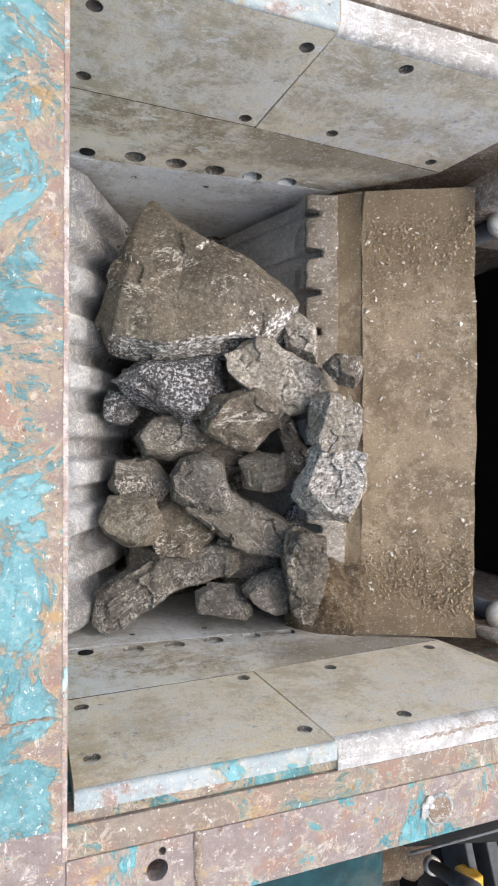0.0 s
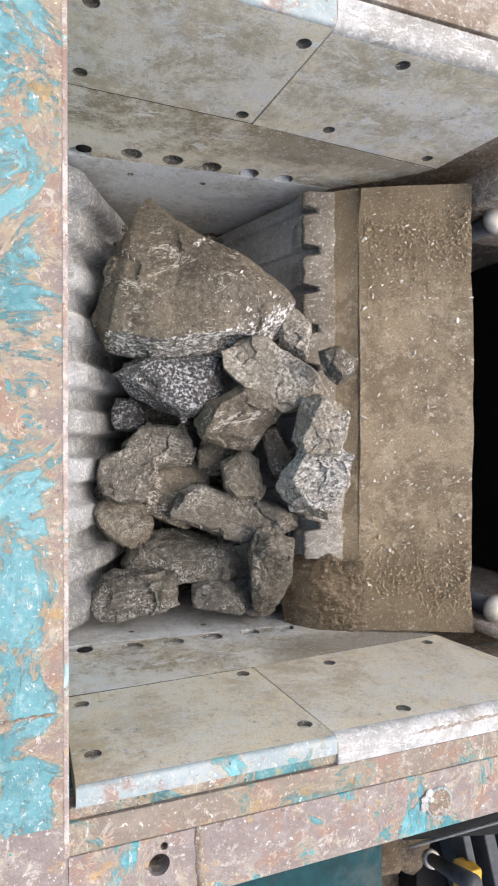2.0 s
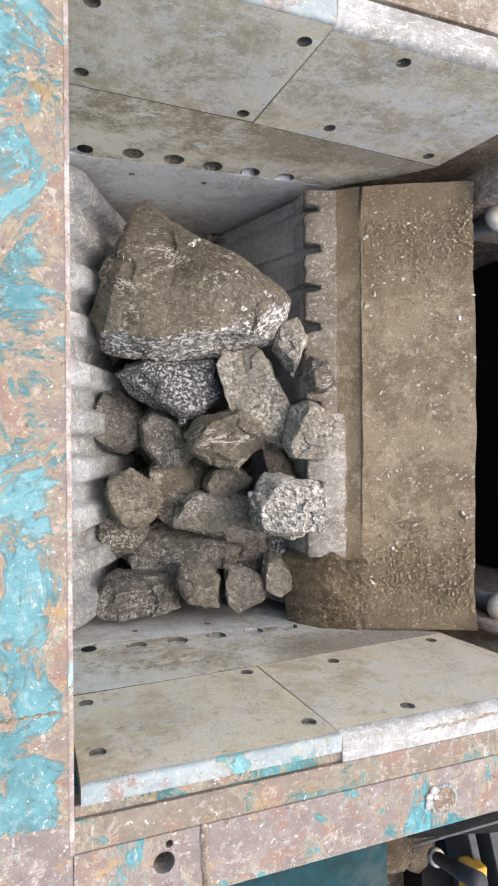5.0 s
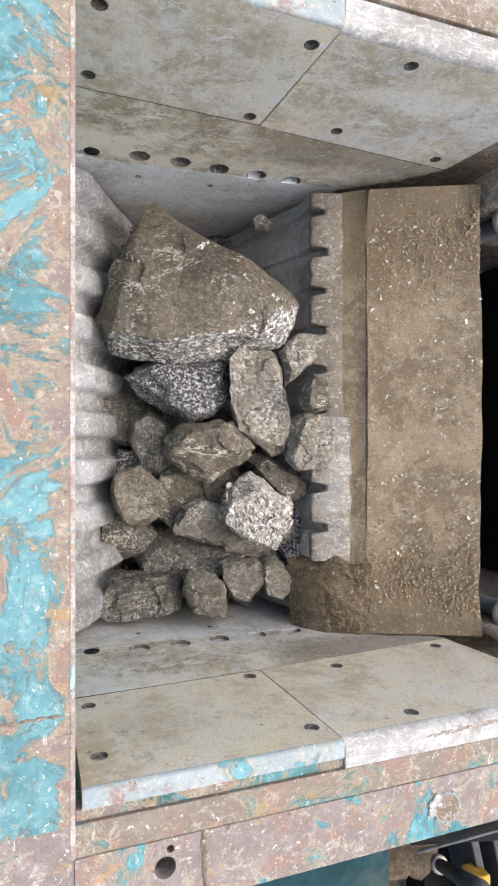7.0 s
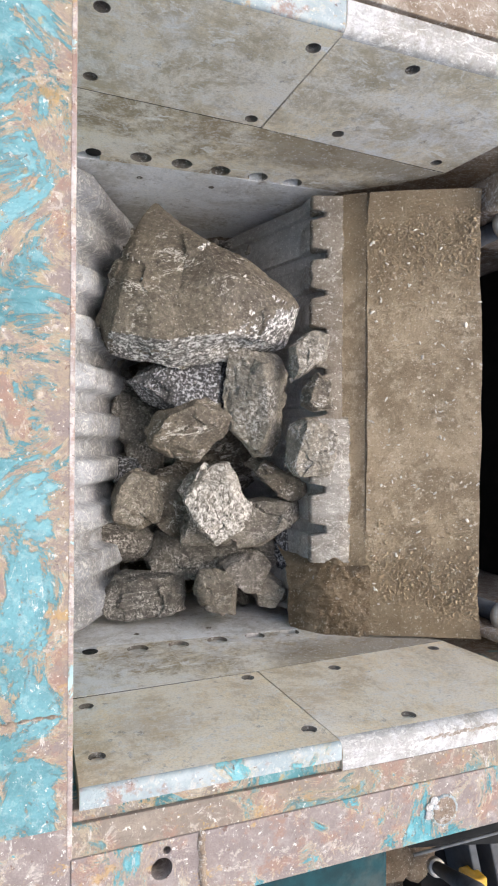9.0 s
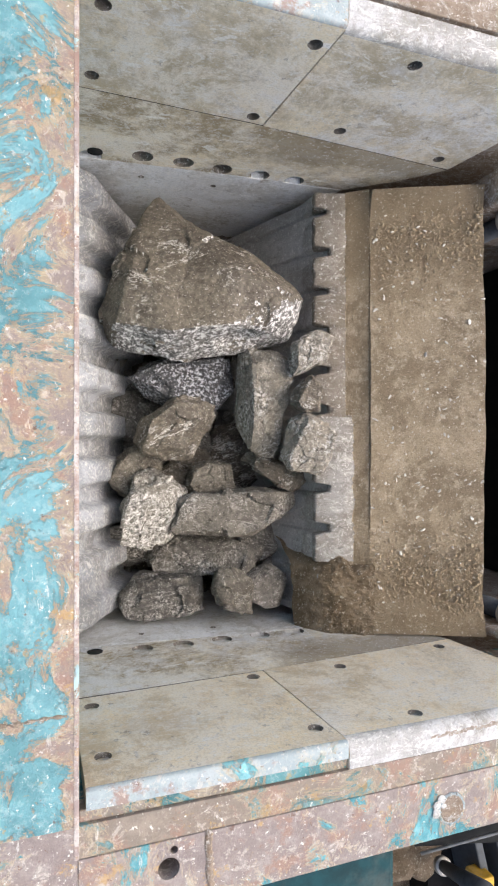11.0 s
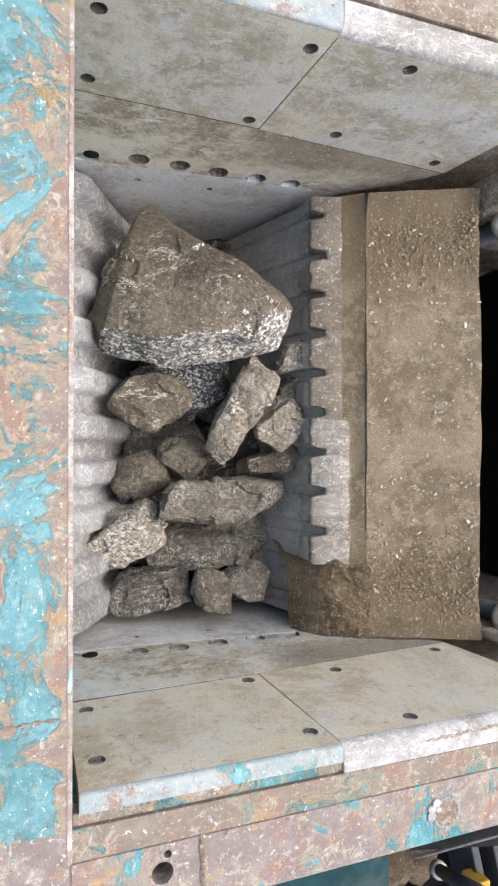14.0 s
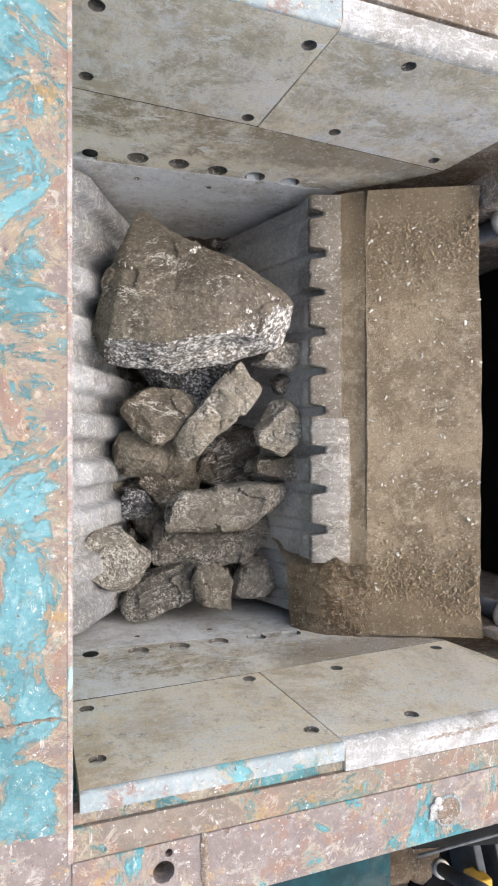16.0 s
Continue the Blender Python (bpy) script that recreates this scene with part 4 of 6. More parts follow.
def motions():
    walk(STONES["boulder"], [
        (0, pose(0.313, 0.299, -0.445, 1.7, -20.1, 0.7)), (0.5, pose(0.309, 0.297, -0.444, 1.0, -20.3, 1.6)), (1, pose(0.299, 0.293, -0.448, -0.2, -20.6, 1.6)),
        (1.5, pose(0.308, 0.295, -0.447, 1.4, -20.1, -0.6)), (2, pose(0.313, 0.300, -0.449, 1.1, -19.7, 0.5)), (2.5, pose(0.302, 0.290, -0.451, 0.5, -20.4, 1.2)),
        (3, pose(0.302, 0.295, -0.461, 1.2, -20.0, -0.5)), (3.5, pose(0.309, 0.300, -0.451, 1.3, -20.0, -0.0)), (4, pose(0.307, 0.299, -0.451, 0.9, -20.0, 0.3)),
        (6.5, pose(0.299, 0.299, -0.464, -0.3, -20.2, 0.4)), (7, pose(0.307, 0.300, -0.456, -0.0, -20.0, 0.0)), (7.5, pose(0.304, 0.298, -0.452, -0.1, -19.6, -0.1)),
        (8, pose(0.295, 0.293, -0.457, -0.8, -20.4, 0.1)), (8.5, pose(0.301, 0.297, -0.463, -0.6, -20.0, -0.1)), (9, pose(0.306, 0.300, -0.454, -0.5, -19.8, -0.1)),
        (11.5, pose(0.309, 0.314, -0.453, -3.2, -17.3, -0.0)), (12, pose(0.306, 0.313, -0.466, -3.7, -17.1, -0.4)), (12.5, pose(0.304, 0.299, -0.456, -0.6, -19.2, 0.2)),
        (13, pose(0.307, 0.306, -0.454, -1.3, -18.8, -0.3)), (13.5, pose(0.298, 0.304, -0.458, -2.0, -18.5, -0.7)), (14, pose(0.297, 0.304, -0.457, -2.2, -18.4, -1.1)),
        (14.5, pose(0.299, 0.307, -0.446, -3.4, -18.7, 0.9)), (15, pose(0.301, 0.304, -0.456, -2.8, -17.5, 2.1)), (15.5, pose(0.293, 0.289, -0.465, -3.7, -18.5, 4.2)),
        (16, pose(0.299, 0.295, -0.457, -3.7, -17.6, 3.4))])
    walk(STONES["dark"], [
        (0, pose(0.266, 0.109, -0.505, -1.9, -19.9, 5.7)), (0.5, pose(0.262, 0.111, -0.511, -1.6, -19.9, 4.6)), (1, pose(0.255, 0.110, -0.517, -1.2, -20.0, 3.5)),
        (1.5, pose(0.267, 0.109, -0.518, -0.9, -20.0, 2.5)), (2, pose(0.274, 0.112, -0.521, -0.5, -20.0, 1.4)), (2.5, pose(0.263, 0.104, -0.529, -0.1, -20.0, 0.4)),
        (3, pose(0.264, 0.105, -0.533, 0.2, -20.0, -0.7)), (3.5, pose(0.279, 0.109, -0.532, 0.2, -20.0, -0.7)), (4, pose(0.278, 0.110, -0.537, 0.2, -20.0, -0.7)),
        (6.5, pose(0.273, 0.109, -0.555, 0.2, -20.0, -0.7)), (7, pose(0.285, 0.110, -0.553, -0.0, -20.0, 0.0)), (7.5, pose(0.287, 0.109, -0.554, -0.2, -20.0, 0.7)),
        (8, pose(0.275, 0.105, -0.561, -0.5, -20.0, 1.4)), (8.5, pose(0.282, 0.108, -0.568, -0.9, -20.0, 2.5)), (9, pose(0.295, 0.112, -0.572, -1.2, -20.0, 3.5)),
        (11.5, pose(0.295, 0.120, -0.597, -1.2, -20.0, 3.5)), (12, pose(0.294, 0.116, -0.605, -1.2, -20.0, 3.5)), (12.5, pose(0.310, 0.124, -0.608, -1.2, -20.0, 3.5)),
        (13, pose(0.309, 0.129, -0.615, -0.5, -20.0, 1.4)), (13.5, pose(0.297, 0.133, -0.627, 0.2, -20.0, -0.7)), (14, pose(0.309, 0.133, -0.631, 0.6, -20.0, -1.8)),
        (14.5, pose(0.321, 0.135, -0.634, 1.0, -19.9, -2.8)), (15, pose(0.315, 0.130, -0.638, 1.0, -19.9, -2.8)), (15.5, pose(0.309, 0.126, -0.644, 1.0, -19.9, -2.8)),
        (16, pose(0.333, 0.136, -0.642, 1.0, -19.9, -2.8))])
    walk(STONES["long"], [
        (0, pose(0.467, 0.121, -0.398, -15.0, -13.3, 49.7)), (0.5, pose(0.467, 0.128, -0.402, -15.4, -12.9, 51.2)), (1, pose(0.455, 0.131, -0.411, -15.7, -12.5, 52.7)),
        (1.5, pose(0.464, 0.115, -0.412, -15.2, -13.2, 50.3)), (2, pose(0.469, 0.120, -0.416, -14.6, -13.8, 47.7)), (2.5, pose(0.466, 0.131, -0.421, -15.4, -12.9, 51.2)),
        (3, pose(0.457, 0.131, -0.428, -16.2, -11.9, 54.7)), (3.5, pose(0.464, 0.106, -0.430, -13.9, -14.5, 44.8)), (4, pose(0.457, 0.086, -0.438, -11.2, -16.7, 34.6)),
        (6.5, pose(0.421, 0.073, -0.468, 0.0, -20.0, 0.0)), (7, pose(0.435, 0.077, -0.466, 0.0, -20.0, 0.0)), (7.5, pose(0.439, 0.080, -0.467, 0.0, -20.0, 0.0)),
        (8, pose(0.433, 0.082, -0.472, 0.0, -20.0, 0.0)), (8.5, pose(0.423, 0.081, -0.480, 7.3, -31.7, -9.6)), (9, pose(0.427, 0.081, -0.482, 18.2, -41.9, -22.6)),
        (11.5, pose(0.436, 0.079, -0.493, 89.9, -65.6, -96.4)), (12, pose(0.430, 0.073, -0.498, 99.3, -62.5, -114.3)), (12.5, pose(0.437, 0.061, -0.498, 105.5, -58.4, -129.1)),
        (13, pose(0.434, 0.067, -0.501, 104.9, -58.0, -130.0)), (13.5, pose(0.415, 0.075, -0.510, 104.4, -57.6, -131.0)), (14, pose(0.408, 0.069, -0.515, 102.8, -56.7, -133.0)),
        (14.5, pose(0.411, 0.064, -0.517, 101.3, -55.8, -134.9)), (15, pose(0.398, 0.058, -0.523, 99.8, -54.9, -137.1)), (15.5, pose(0.379, 0.045, -0.532, 98.4, -54.2, -139.0)),
        (16, pose(0.363, 0.064, -0.541, 97.0, -53.5, -140.8))])
    walk(STONES["granite"], [
        (0, pose(0.533, 0.041, -0.316, -7.0, -18.5, 21.3)), (0.5, pose(0.535, 0.043, -0.322, -6.2, -18.8, 18.7)), (1, pose(0.516, 0.041, -0.336, -5.3, -19.0, 16.1)),
        (1.5, pose(0.518, 0.031, -0.338, -4.5, -19.3, 13.5)), (2, pose(0.523, 0.030, -0.339, -3.6, -19.5, 10.8)), (2.5, pose(0.518, 0.029, -0.349, -3.2, -19.5, 9.8)),
        (3, pose(0.502, 0.016, -0.363, -2.9, -19.5, 8.7)), (3.5, pose(0.514, 0.020, -0.352, -2.5, -19.6, 7.6)), (4, pose(0.509, 0.021, -0.348, -2.2, -19.7, 6.5)),
        (6.5, pose(0.528, 0.005, -0.450, -6.4, -18.8, 19.3)), (7, pose(0.527, 0.002, -0.429, -6.6, -18.7, 19.9)), (7.5, pose(0.522, -0.001, -0.410, -6.8, -18.6, 20.6)),
        (8, pose(0.506, -0.001, -0.394, -7.0, -18.5, 21.3)), (8.5, pose(0.498, -0.002, -0.391, -6.7, -18.6, 20.3)), (9, pose(0.508, -0.005, -0.382, -6.4, -18.8, 19.3)),
        (11.5, pose(0.499, -0.000, -0.402, -2.2, -19.7, 6.5)), (12, pose(0.503, -0.003, -0.449, -1.0, -19.7, 3.3)), (12.5, pose(0.519, 0.014, -0.491, 0.1, -19.7, 0.1)),
        (13, pose(0.517, 0.028, -0.492, 1.9, -19.7, -5.2)), (13.5, pose(0.504, 0.046, -0.498, 3.7, -19.4, -10.5)), (14, pose(0.498, 0.051, -0.503, 4.5, -19.3, -13.1)),
        (14.5, pose(0.511, 0.045, -0.501, 5.4, -19.1, -15.7)), (15, pose(0.503, 0.048, -0.506, 4.9, -19.2, -14.2)), (15.5, pose(0.488, 0.037, -0.514, 4.0, -19.4, -11.6)),
        (16, pose(0.502, 0.038, -0.513, 2.9, -19.6, -8.3))])
    walk(STONES["white"], [
        (0, pose(0.532, -0.077, -0.325, -22.8, 4.3, 102.6)), (0.5, pose(0.538, -0.082, -0.324, -23.0, 3.7, 100.7)), (1, pose(0.529, -0.089, -0.340, -23.1, 2.9, 98.8)),
        (1.5, pose(0.514, -0.084, -0.353, -23.2, 2.3, 96.9)), (2, pose(0.521, -0.078, -0.360, -23.3, 1.6, 95.1)), (2.5, pose(0.518, -0.079, -0.371, -23.2, -3.2, 81.9)),
        (3, pose(0.509, -0.086, -0.412, -22.5, -5.8, 74.3)), (3.5, pose(0.512, -0.113, -0.418, -21.0, -9.7, 62.8)), (4, pose(0.507, -0.113, -0.367, -18.5, -13.4, 50.1)),
        (6.5, pose(0.421, -0.155, -0.473, -4.6, -20.2, 3.5)), (7, pose(0.424, -0.133, -0.475, -0.0, -20.0, 0.0)), (7.5, pose(0.419, -0.131, -0.480, 4.5, -19.6, -3.5)),
        (8, pose(0.405, -0.128, -0.488, 9.0, -18.9, -7.0)), (8.5, pose(0.376, -0.117, -0.503, 12.1, -16.5, -17.2)), (9, pose(0.356, -0.108, -0.513, 14.6, -13.6, -27.1)),
        (11.5, pose(0.212, -0.135, -0.590, 18.8, 17.4, -79.7)), (12, pose(0.203, -0.143, -0.596, 17.3, 19.2, -84.6)), (12.5, pose(0.218, -0.160, -0.594, 15.5, 20.9, -89.6)),
        (13, pose(0.223, -0.163, -0.594, 13.1, 20.8, -98.1)), (13.5, pose(0.220, -0.167, -0.597, 10.7, 20.4, -106.5)), (14, pose(0.207, -0.183, -0.605, 4.3, 24.9, -119.3)),
        (14.5, pose(0.214, -0.190, -0.606, -3.3, 27.8, -133.1)), (15, pose(0.184, -0.203, -0.618, -4.8, 23.7, -150.5)), (15.5, pose(0.170, -0.224, -0.622, -9.2, 21.3, -168.5)),
        (16, pose(0.171, -0.247, -0.618, -15.6, 18.5, 173.1))])
    walk(STONES["tan_long"], [
        (0, pose(0.513, -0.258, -0.394, -0.1, -20.3, 0.2)), (0.5, pose(0.496, -0.258, -0.414, 0.7, -20.3, -2.0)), (1, pose(0.492, -0.265, -0.419, 1.3, -20.2, -4.0)),
        (1.5, pose(0.480, -0.268, -0.427, 10.1, -19.4, -6.1)), (2, pose(0.459, -0.262, -0.439, 20.0, -18.4, -5.9)), (2.5, pose(0.426, -0.264, -0.455, 28.0, -20.4, 0.0)),
        (3, pose(0.392, -0.274, -0.472, 42.6, -25.9, 6.2)), (3.5, pose(0.368, -0.294, -0.508, 60.1, -28.2, 4.5)), (4, pose(0.345, -0.302, -0.531, 70.7, -29.7, 3.3)),
        (6.5, pose(0.350, -0.291, -0.547, 72.8, -29.9, 2.8)), (7, pose(0.354, -0.313, -0.549, 72.8, -29.9, 2.8)), (7.5, pose(0.358, -0.309, -0.551, 72.8, -29.9, 2.8)),
        (8, pose(0.356, -0.297, -0.555, 72.8, -29.9, 2.8)), (8.5, pose(0.368, -0.307, -0.554, 73.0, -28.9, 2.5)), (9, pose(0.379, -0.309, -0.553, 73.1, -28.0, 2.3)),
        (11.5, pose(0.407, -0.312, -0.558, 73.7, -24.1, 1.0)), (12, pose(0.391, -0.299, -0.566, 73.7, -24.1, 1.0)), (12.5, pose(0.388, -0.305, -0.571, 73.7, -24.1, 1.0)),
        (13, pose(0.382, -0.313, -0.575, 73.7, -24.1, 1.0)), (13.5, pose(0.365, -0.308, -0.583, 73.7, -24.1, 1.0)), (14, pose(0.377, -0.311, -0.582, 73.7, -24.1, 1.0)),
        (14.5, pose(0.384, -0.305, -0.582, 73.7, -24.1, 1.0)), (15, pose(0.389, -0.301, -0.582, 73.7, -24.1, 1.0)), (15.5, pose(0.377, -0.291, -0.588, 73.7, -24.1, 1.0)),
        (16, pose(0.378, -0.306, -0.591, 73.7, -24.1, 1.0))])
    walk(STONES["wedge_rock"], [
        (0, pose(0.473, -0.303, -0.450, -9.8, -17.5, 29.9)), (0.5, pose(0.464, -0.306, -0.473, -9.3, -17.8, 28.3)), (1, pose(0.455, -0.308, -0.496, -8.8, -18.0, 26.7)),
        (1.5, pose(0.459, -0.321, -0.515, -8.5, -18.2, 25.7)), (2, pose(0.462, -0.334, -0.533, -8.2, -18.3, 24.7)), (2.5, pose(0.467, -0.336, -0.519, -3.0, -19.8, 8.9)),
        (3, pose(0.472, -0.338, -0.506, 2.4, -19.8, -7.1)), (3.5, pose(0.469, -0.335, -0.492, 5.9, -19.1, -17.7)), (4, pose(0.439, -0.330, -0.496, 9.3, -17.8, -28.1)),
        (6.5, pose(0.415, -0.292, -0.524, 2.4, -19.8, -7.1)), (7, pose(0.421, -0.288, -0.524, 0.0, -20.0, 0.0)), (7.5, pose(0.427, -0.290, -0.525, -2.4, -19.9, 7.1)),
        (8, pose(0.426, -0.276, -0.529, -4.8, -19.5, 14.2)), (8.5, pose(0.432, -0.269, -0.530, -5.7, -19.2, 16.8)), (9, pose(0.438, -0.275, -0.532, -6.5, -19.0, 19.4)),
        (11.5, pose(0.471, -0.317, -0.534, -8.8, -18.0, 26.7)), (12, pose(0.456, -0.319, -0.542, -7.7, -18.5, 23.1)), (12.5, pose(0.464, -0.303, -0.543, -6.5, -19.0, 19.4)),
        (13, pose(0.469, -0.303, -0.543, -5.7, -19.2, 16.8)), (13.5, pose(0.454, -0.319, -0.550, -4.8, -19.5, 14.2)), (14, pose(0.448, -0.296, -0.555, -9.0, -18.0, 27.3)),
        (14.5, pose(0.466, -0.295, -0.552, -12.7, -15.6, 40.1)), (15, pose(0.471, -0.299, -0.567, -15.4, -13.0, 50.9)), (15.5, pose(0.461, -0.276, -0.579, -17.0, -10.7, 58.7)),
        (16, pose(0.473, -0.299, -0.578, -18.0, -8.8, 64.7))])
    walk(STONES["corner"], [
        (0, pose(0.199, -0.299, -0.536, -8.9, -18.0, 27.1)), (0.5, pose(0.210, -0.296, -0.536, -8.5, -18.2, 25.5)), (1, pose(0.221, -0.293, -0.536, -8.0, -18.4, 24.0)),
        (1.5, pose(0.217, -0.299, -0.542, -4.6, -19.5, 13.4)), (2, pose(0.213, -0.305, -0.548, -0.9, -20.0, 2.8)), (2.5, pose(0.207, -0.305, -0.554, -0.6, -20.0, 1.7)),
        (3, pose(0.200, -0.304, -0.560, -0.2, -20.0, 0.7)), (3.5, pose(0.213, -0.314, -0.560, 0.1, -20.0, -0.3)), (4, pose(0.216, -0.314, -0.564, 0.5, -20.0, -1.4)),
        (6.5, pose(0.214, -0.314, -0.582, -0.2, -20.0, 0.7)), (7, pose(0.216, -0.314, -0.584, -0.0, -20.0, 0.0)), (7.5, pose(0.224, -0.315, -0.584, 0.2, -20.0, -0.7)),
        (8, pose(0.226, -0.309, -0.586, 0.5, -20.0, -1.4)), (8.5, pose(0.227, -0.317, -0.589, 0.5, -20.0, -1.4)), (9, pose(0.228, -0.315, -0.593, 0.5, -20.0, -1.4)),
        (11.5, pose(0.261, -0.319, -0.594, 0.5, -20.0, -1.4)), (12, pose(0.261, -0.318, -0.597, 0.5, -20.0, -1.4)), (12.5, pose(0.262, -0.317, -0.600, 0.5, -20.0, -1.4)),
        (13, pose(0.248, -0.310, -0.607, 0.5, -20.0, -1.4)), (13.5, pose(0.233, -0.303, -0.614, 0.5, -20.0, -1.4)), (14, pose(0.243, -0.305, -0.614, -1.3, -20.0, 3.9)),
        (14.5, pose(0.252, -0.306, -0.614, -3.1, -19.8, 9.2)), (15, pose(0.248, -0.305, -0.617, -4.6, -19.5, 13.8)), (15.5, pose(0.253, -0.308, -0.618, -5.2, -19.3, 15.6)),
        (16, pose(0.265, -0.311, -0.617, -5.2, -19.3, 15.6))])
    walk(STONES["low_speck"], [
        (0, pose(0.380, -0.315, -0.484, -0.1, -20.3, 0.2)), (0.5, pose(0.379, -0.315, -0.489, -0.1, -20.3, 0.2)), (1, pose(0.367, -0.308, -0.498, -0.1, -20.3, 0.2)),
        (1.5, pose(0.374, -0.312, -0.499, 0.3, -20.3, -0.9)), (2, pose(0.379, -0.315, -0.501, 0.7, -20.3, -1.9)), (2.5, pose(0.402, -0.328, -0.528, 2.5, -20.1, -7.3)),
        (3, pose(0.425, -0.340, -0.556, 4.3, -19.8, -12.6)), (3.5, pose(0.429, -0.339, -0.575, 5.1, -19.6, -15.2)), (4, pose(0.433, -0.337, -0.595, 6.0, -19.4, -17.9)),
        (6.5, pose(0.442, -0.325, -0.641, 7.7, -18.8, -23.2)), (7, pose(0.441, -0.323, -0.645, 7.7, -18.8, -23.2)), (7.5, pose(0.439, -0.320, -0.649, 7.7, -18.8, -23.2)),
        (8, pose(0.438, -0.318, -0.653, 7.7, -18.8, -23.2)), (8.5, pose(0.441, -0.320, -0.655, 7.7, -18.8, -23.2)), (9, pose(0.444, -0.321, -0.658, 7.7, -18.8, -23.2)),
        (11.5, pose(0.449, -0.312, -0.670, 7.7, -18.8, -23.2)), (12, pose(0.452, -0.312, -0.672, 7.7, -18.8, -23.2)), (12.5, pose(0.455, -0.312, -0.674, 7.7, -18.8, -23.2)),
        (13, pose(0.444, -0.310, -0.679, 7.7, -18.8, -23.2)), (13.5, pose(0.434, -0.309, -0.685, 7.7, -18.8, -23.2)), (14, pose(0.437, -0.308, -0.687, 7.7, -18.8, -23.2)),
        (14.5, pose(0.441, -0.307, -0.689, 7.7, -18.8, -23.2)), (15, pose(0.437, -0.304, -0.692, 7.7, -18.8, -23.2)), (15.5, pose(0.437, -0.304, -0.694, 7.7, -18.8, -23.2)),
        (16, pose(0.440, -0.306, -0.697, 7.7, -18.8, -23.2))])
    walk(STONES["chip"], [
        (0, pose(0.530, -0.210, -0.483, -17.2, -10.4, 59.9)), (0.5, pose(0.528, -0.212, -0.492, -16.8, -11.1, 57.5)), (1, pose(0.527, -0.215, -0.502, -16.3, -11.8, 55.1)),
        (1.5, pose(0.522, -0.230, -0.502, -15.8, -12.5, 52.6)), (2, pose(0.517, -0.245, -0.503, -15.3, -13.1, 50.1)), (2.5, pose(0.508, -0.256, -0.494, -15.3, -13.1, 50.1)),
        (3, pose(0.499, -0.268, -0.486, -15.3, -13.1, 50.1)), (3.5, pose(0.506, -0.284, -0.488, -6.6, -19.0, 19.5)), (4, pose(0.510, -0.289, -0.491, 4.2, -19.6, -12.4)),
        (6.5, pose(0.486, -0.281, -0.508, 0.6, -20.0, -1.8)), (7, pose(0.497, -0.285, -0.511, 0.0, -20.0, 0.0)), (7.5, pose(0.501, -0.300, -0.516, -0.6, -20.0, 1.8)),
        (8, pose(0.493, -0.307, -0.526, -1.2, -20.0, 3.5)), (8.5, pose(0.489, -0.311, -0.542, -2.1, -19.9, 6.2)), (9, pose(0.494, -0.313, -0.554, -3.0, -19.8, 8.9)),
        (11.5, pose(0.525, -0.292, -0.611, -3.0, -19.8, 8.9)), (12, pose(0.524, -0.287, -0.619, -3.0, -19.8, 8.9)), (12.5, pose(0.523, -0.281, -0.628, -3.0, -19.8, 8.9)),
        (13, pose(0.519, -0.273, -0.631, -3.0, -19.8, 8.9)), (13.5, pose(0.515, -0.265, -0.634, -3.0, -19.8, 8.9)), (14, pose(0.518, -0.264, -0.636, -3.0, -19.8, 8.9)),
        (14.5, pose(0.521, -0.263, -0.638, -3.0, -19.8, 8.9)), (15, pose(0.517, -0.261, -0.641, -3.0, -19.8, 8.9)), (15.5, pose(0.518, -0.261, -0.643, -3.0, -19.8, 8.9)),
        (16, pose(0.521, -0.262, -0.646, -3.0, -19.8, 8.9))])
    walk(STONES["olive"], [
        (0, pose(0.203, -0.151, -0.534, -15.6, -12.7, 51.8)), (0.5, pose(0.210, -0.139, -0.536, -14.4, -14.0, 46.8)), (1, pose(0.202, -0.147, -0.543, -13.2, -15.2, 41.8)),
        (1.5, pose(0.201, -0.153, -0.559, -11.8, -16.3, 36.7)), (2, pose(0.199, -0.160, -0.575, -10.3, -17.2, 31.5)), (2.5, pose(0.194, -0.143, -0.581, -8.7, -18.1, 26.4)),
        (3, pose(0.189, -0.125, -0.587, -7.1, -18.7, 21.1)), (3.5, pose(0.202, -0.143, -0.575, -5.4, -19.3, 15.9)), (4, pose(0.210, -0.136, -0.566, -3.6, -19.7, 10.6)),
        (6.5, pose(0.205, -0.113, -0.586, -1.8, -19.9, 5.3)), (7, pose(0.210, -0.112, -0.579, -0.0, -20.0, -0.0)), (7.5, pose(0.214, -0.110, -0.573, 1.8, -19.9, -5.3)),
        (8, pose(0.218, -0.108, -0.567, 3.7, -19.7, -10.6)), (8.5, pose(0.215, -0.113, -0.577, 7.9, -18.4, -23.8)), (9, pose(0.211, -0.119, -0.587, 11.8, -16.3, -36.7)),
        (11.5, pose(0.213, -0.058, -0.653, 17.5, -9.9, -61.5)), (12, pose(0.217, -0.059, -0.654, 22.8, 2.5, -62.2)), (12.5, pose(0.222, -0.059, -0.656, 28.2, 14.9, -61.7)),
        (13, pose(0.224, -0.064, -0.652, 27.9, 19.3, -65.2)), (13.5, pose(0.226, -0.069, -0.649, 27.2, 23.7, -68.8)), (14, pose(0.227, -0.067, -0.646, 22.8, 28.0, -78.8)),
        (14.5, pose(0.228, -0.065, -0.643, 17.4, 31.5, -89.7)), (15, pose(0.230, -0.047, -0.644, 10.7, 34.1, -102.0)), (15.5, pose(0.228, -0.026, -0.643, 3.9, 35.3, -113.9)),
        (16, pose(0.226, -0.022, -0.640, -2.8, 35.4, -125.5))])
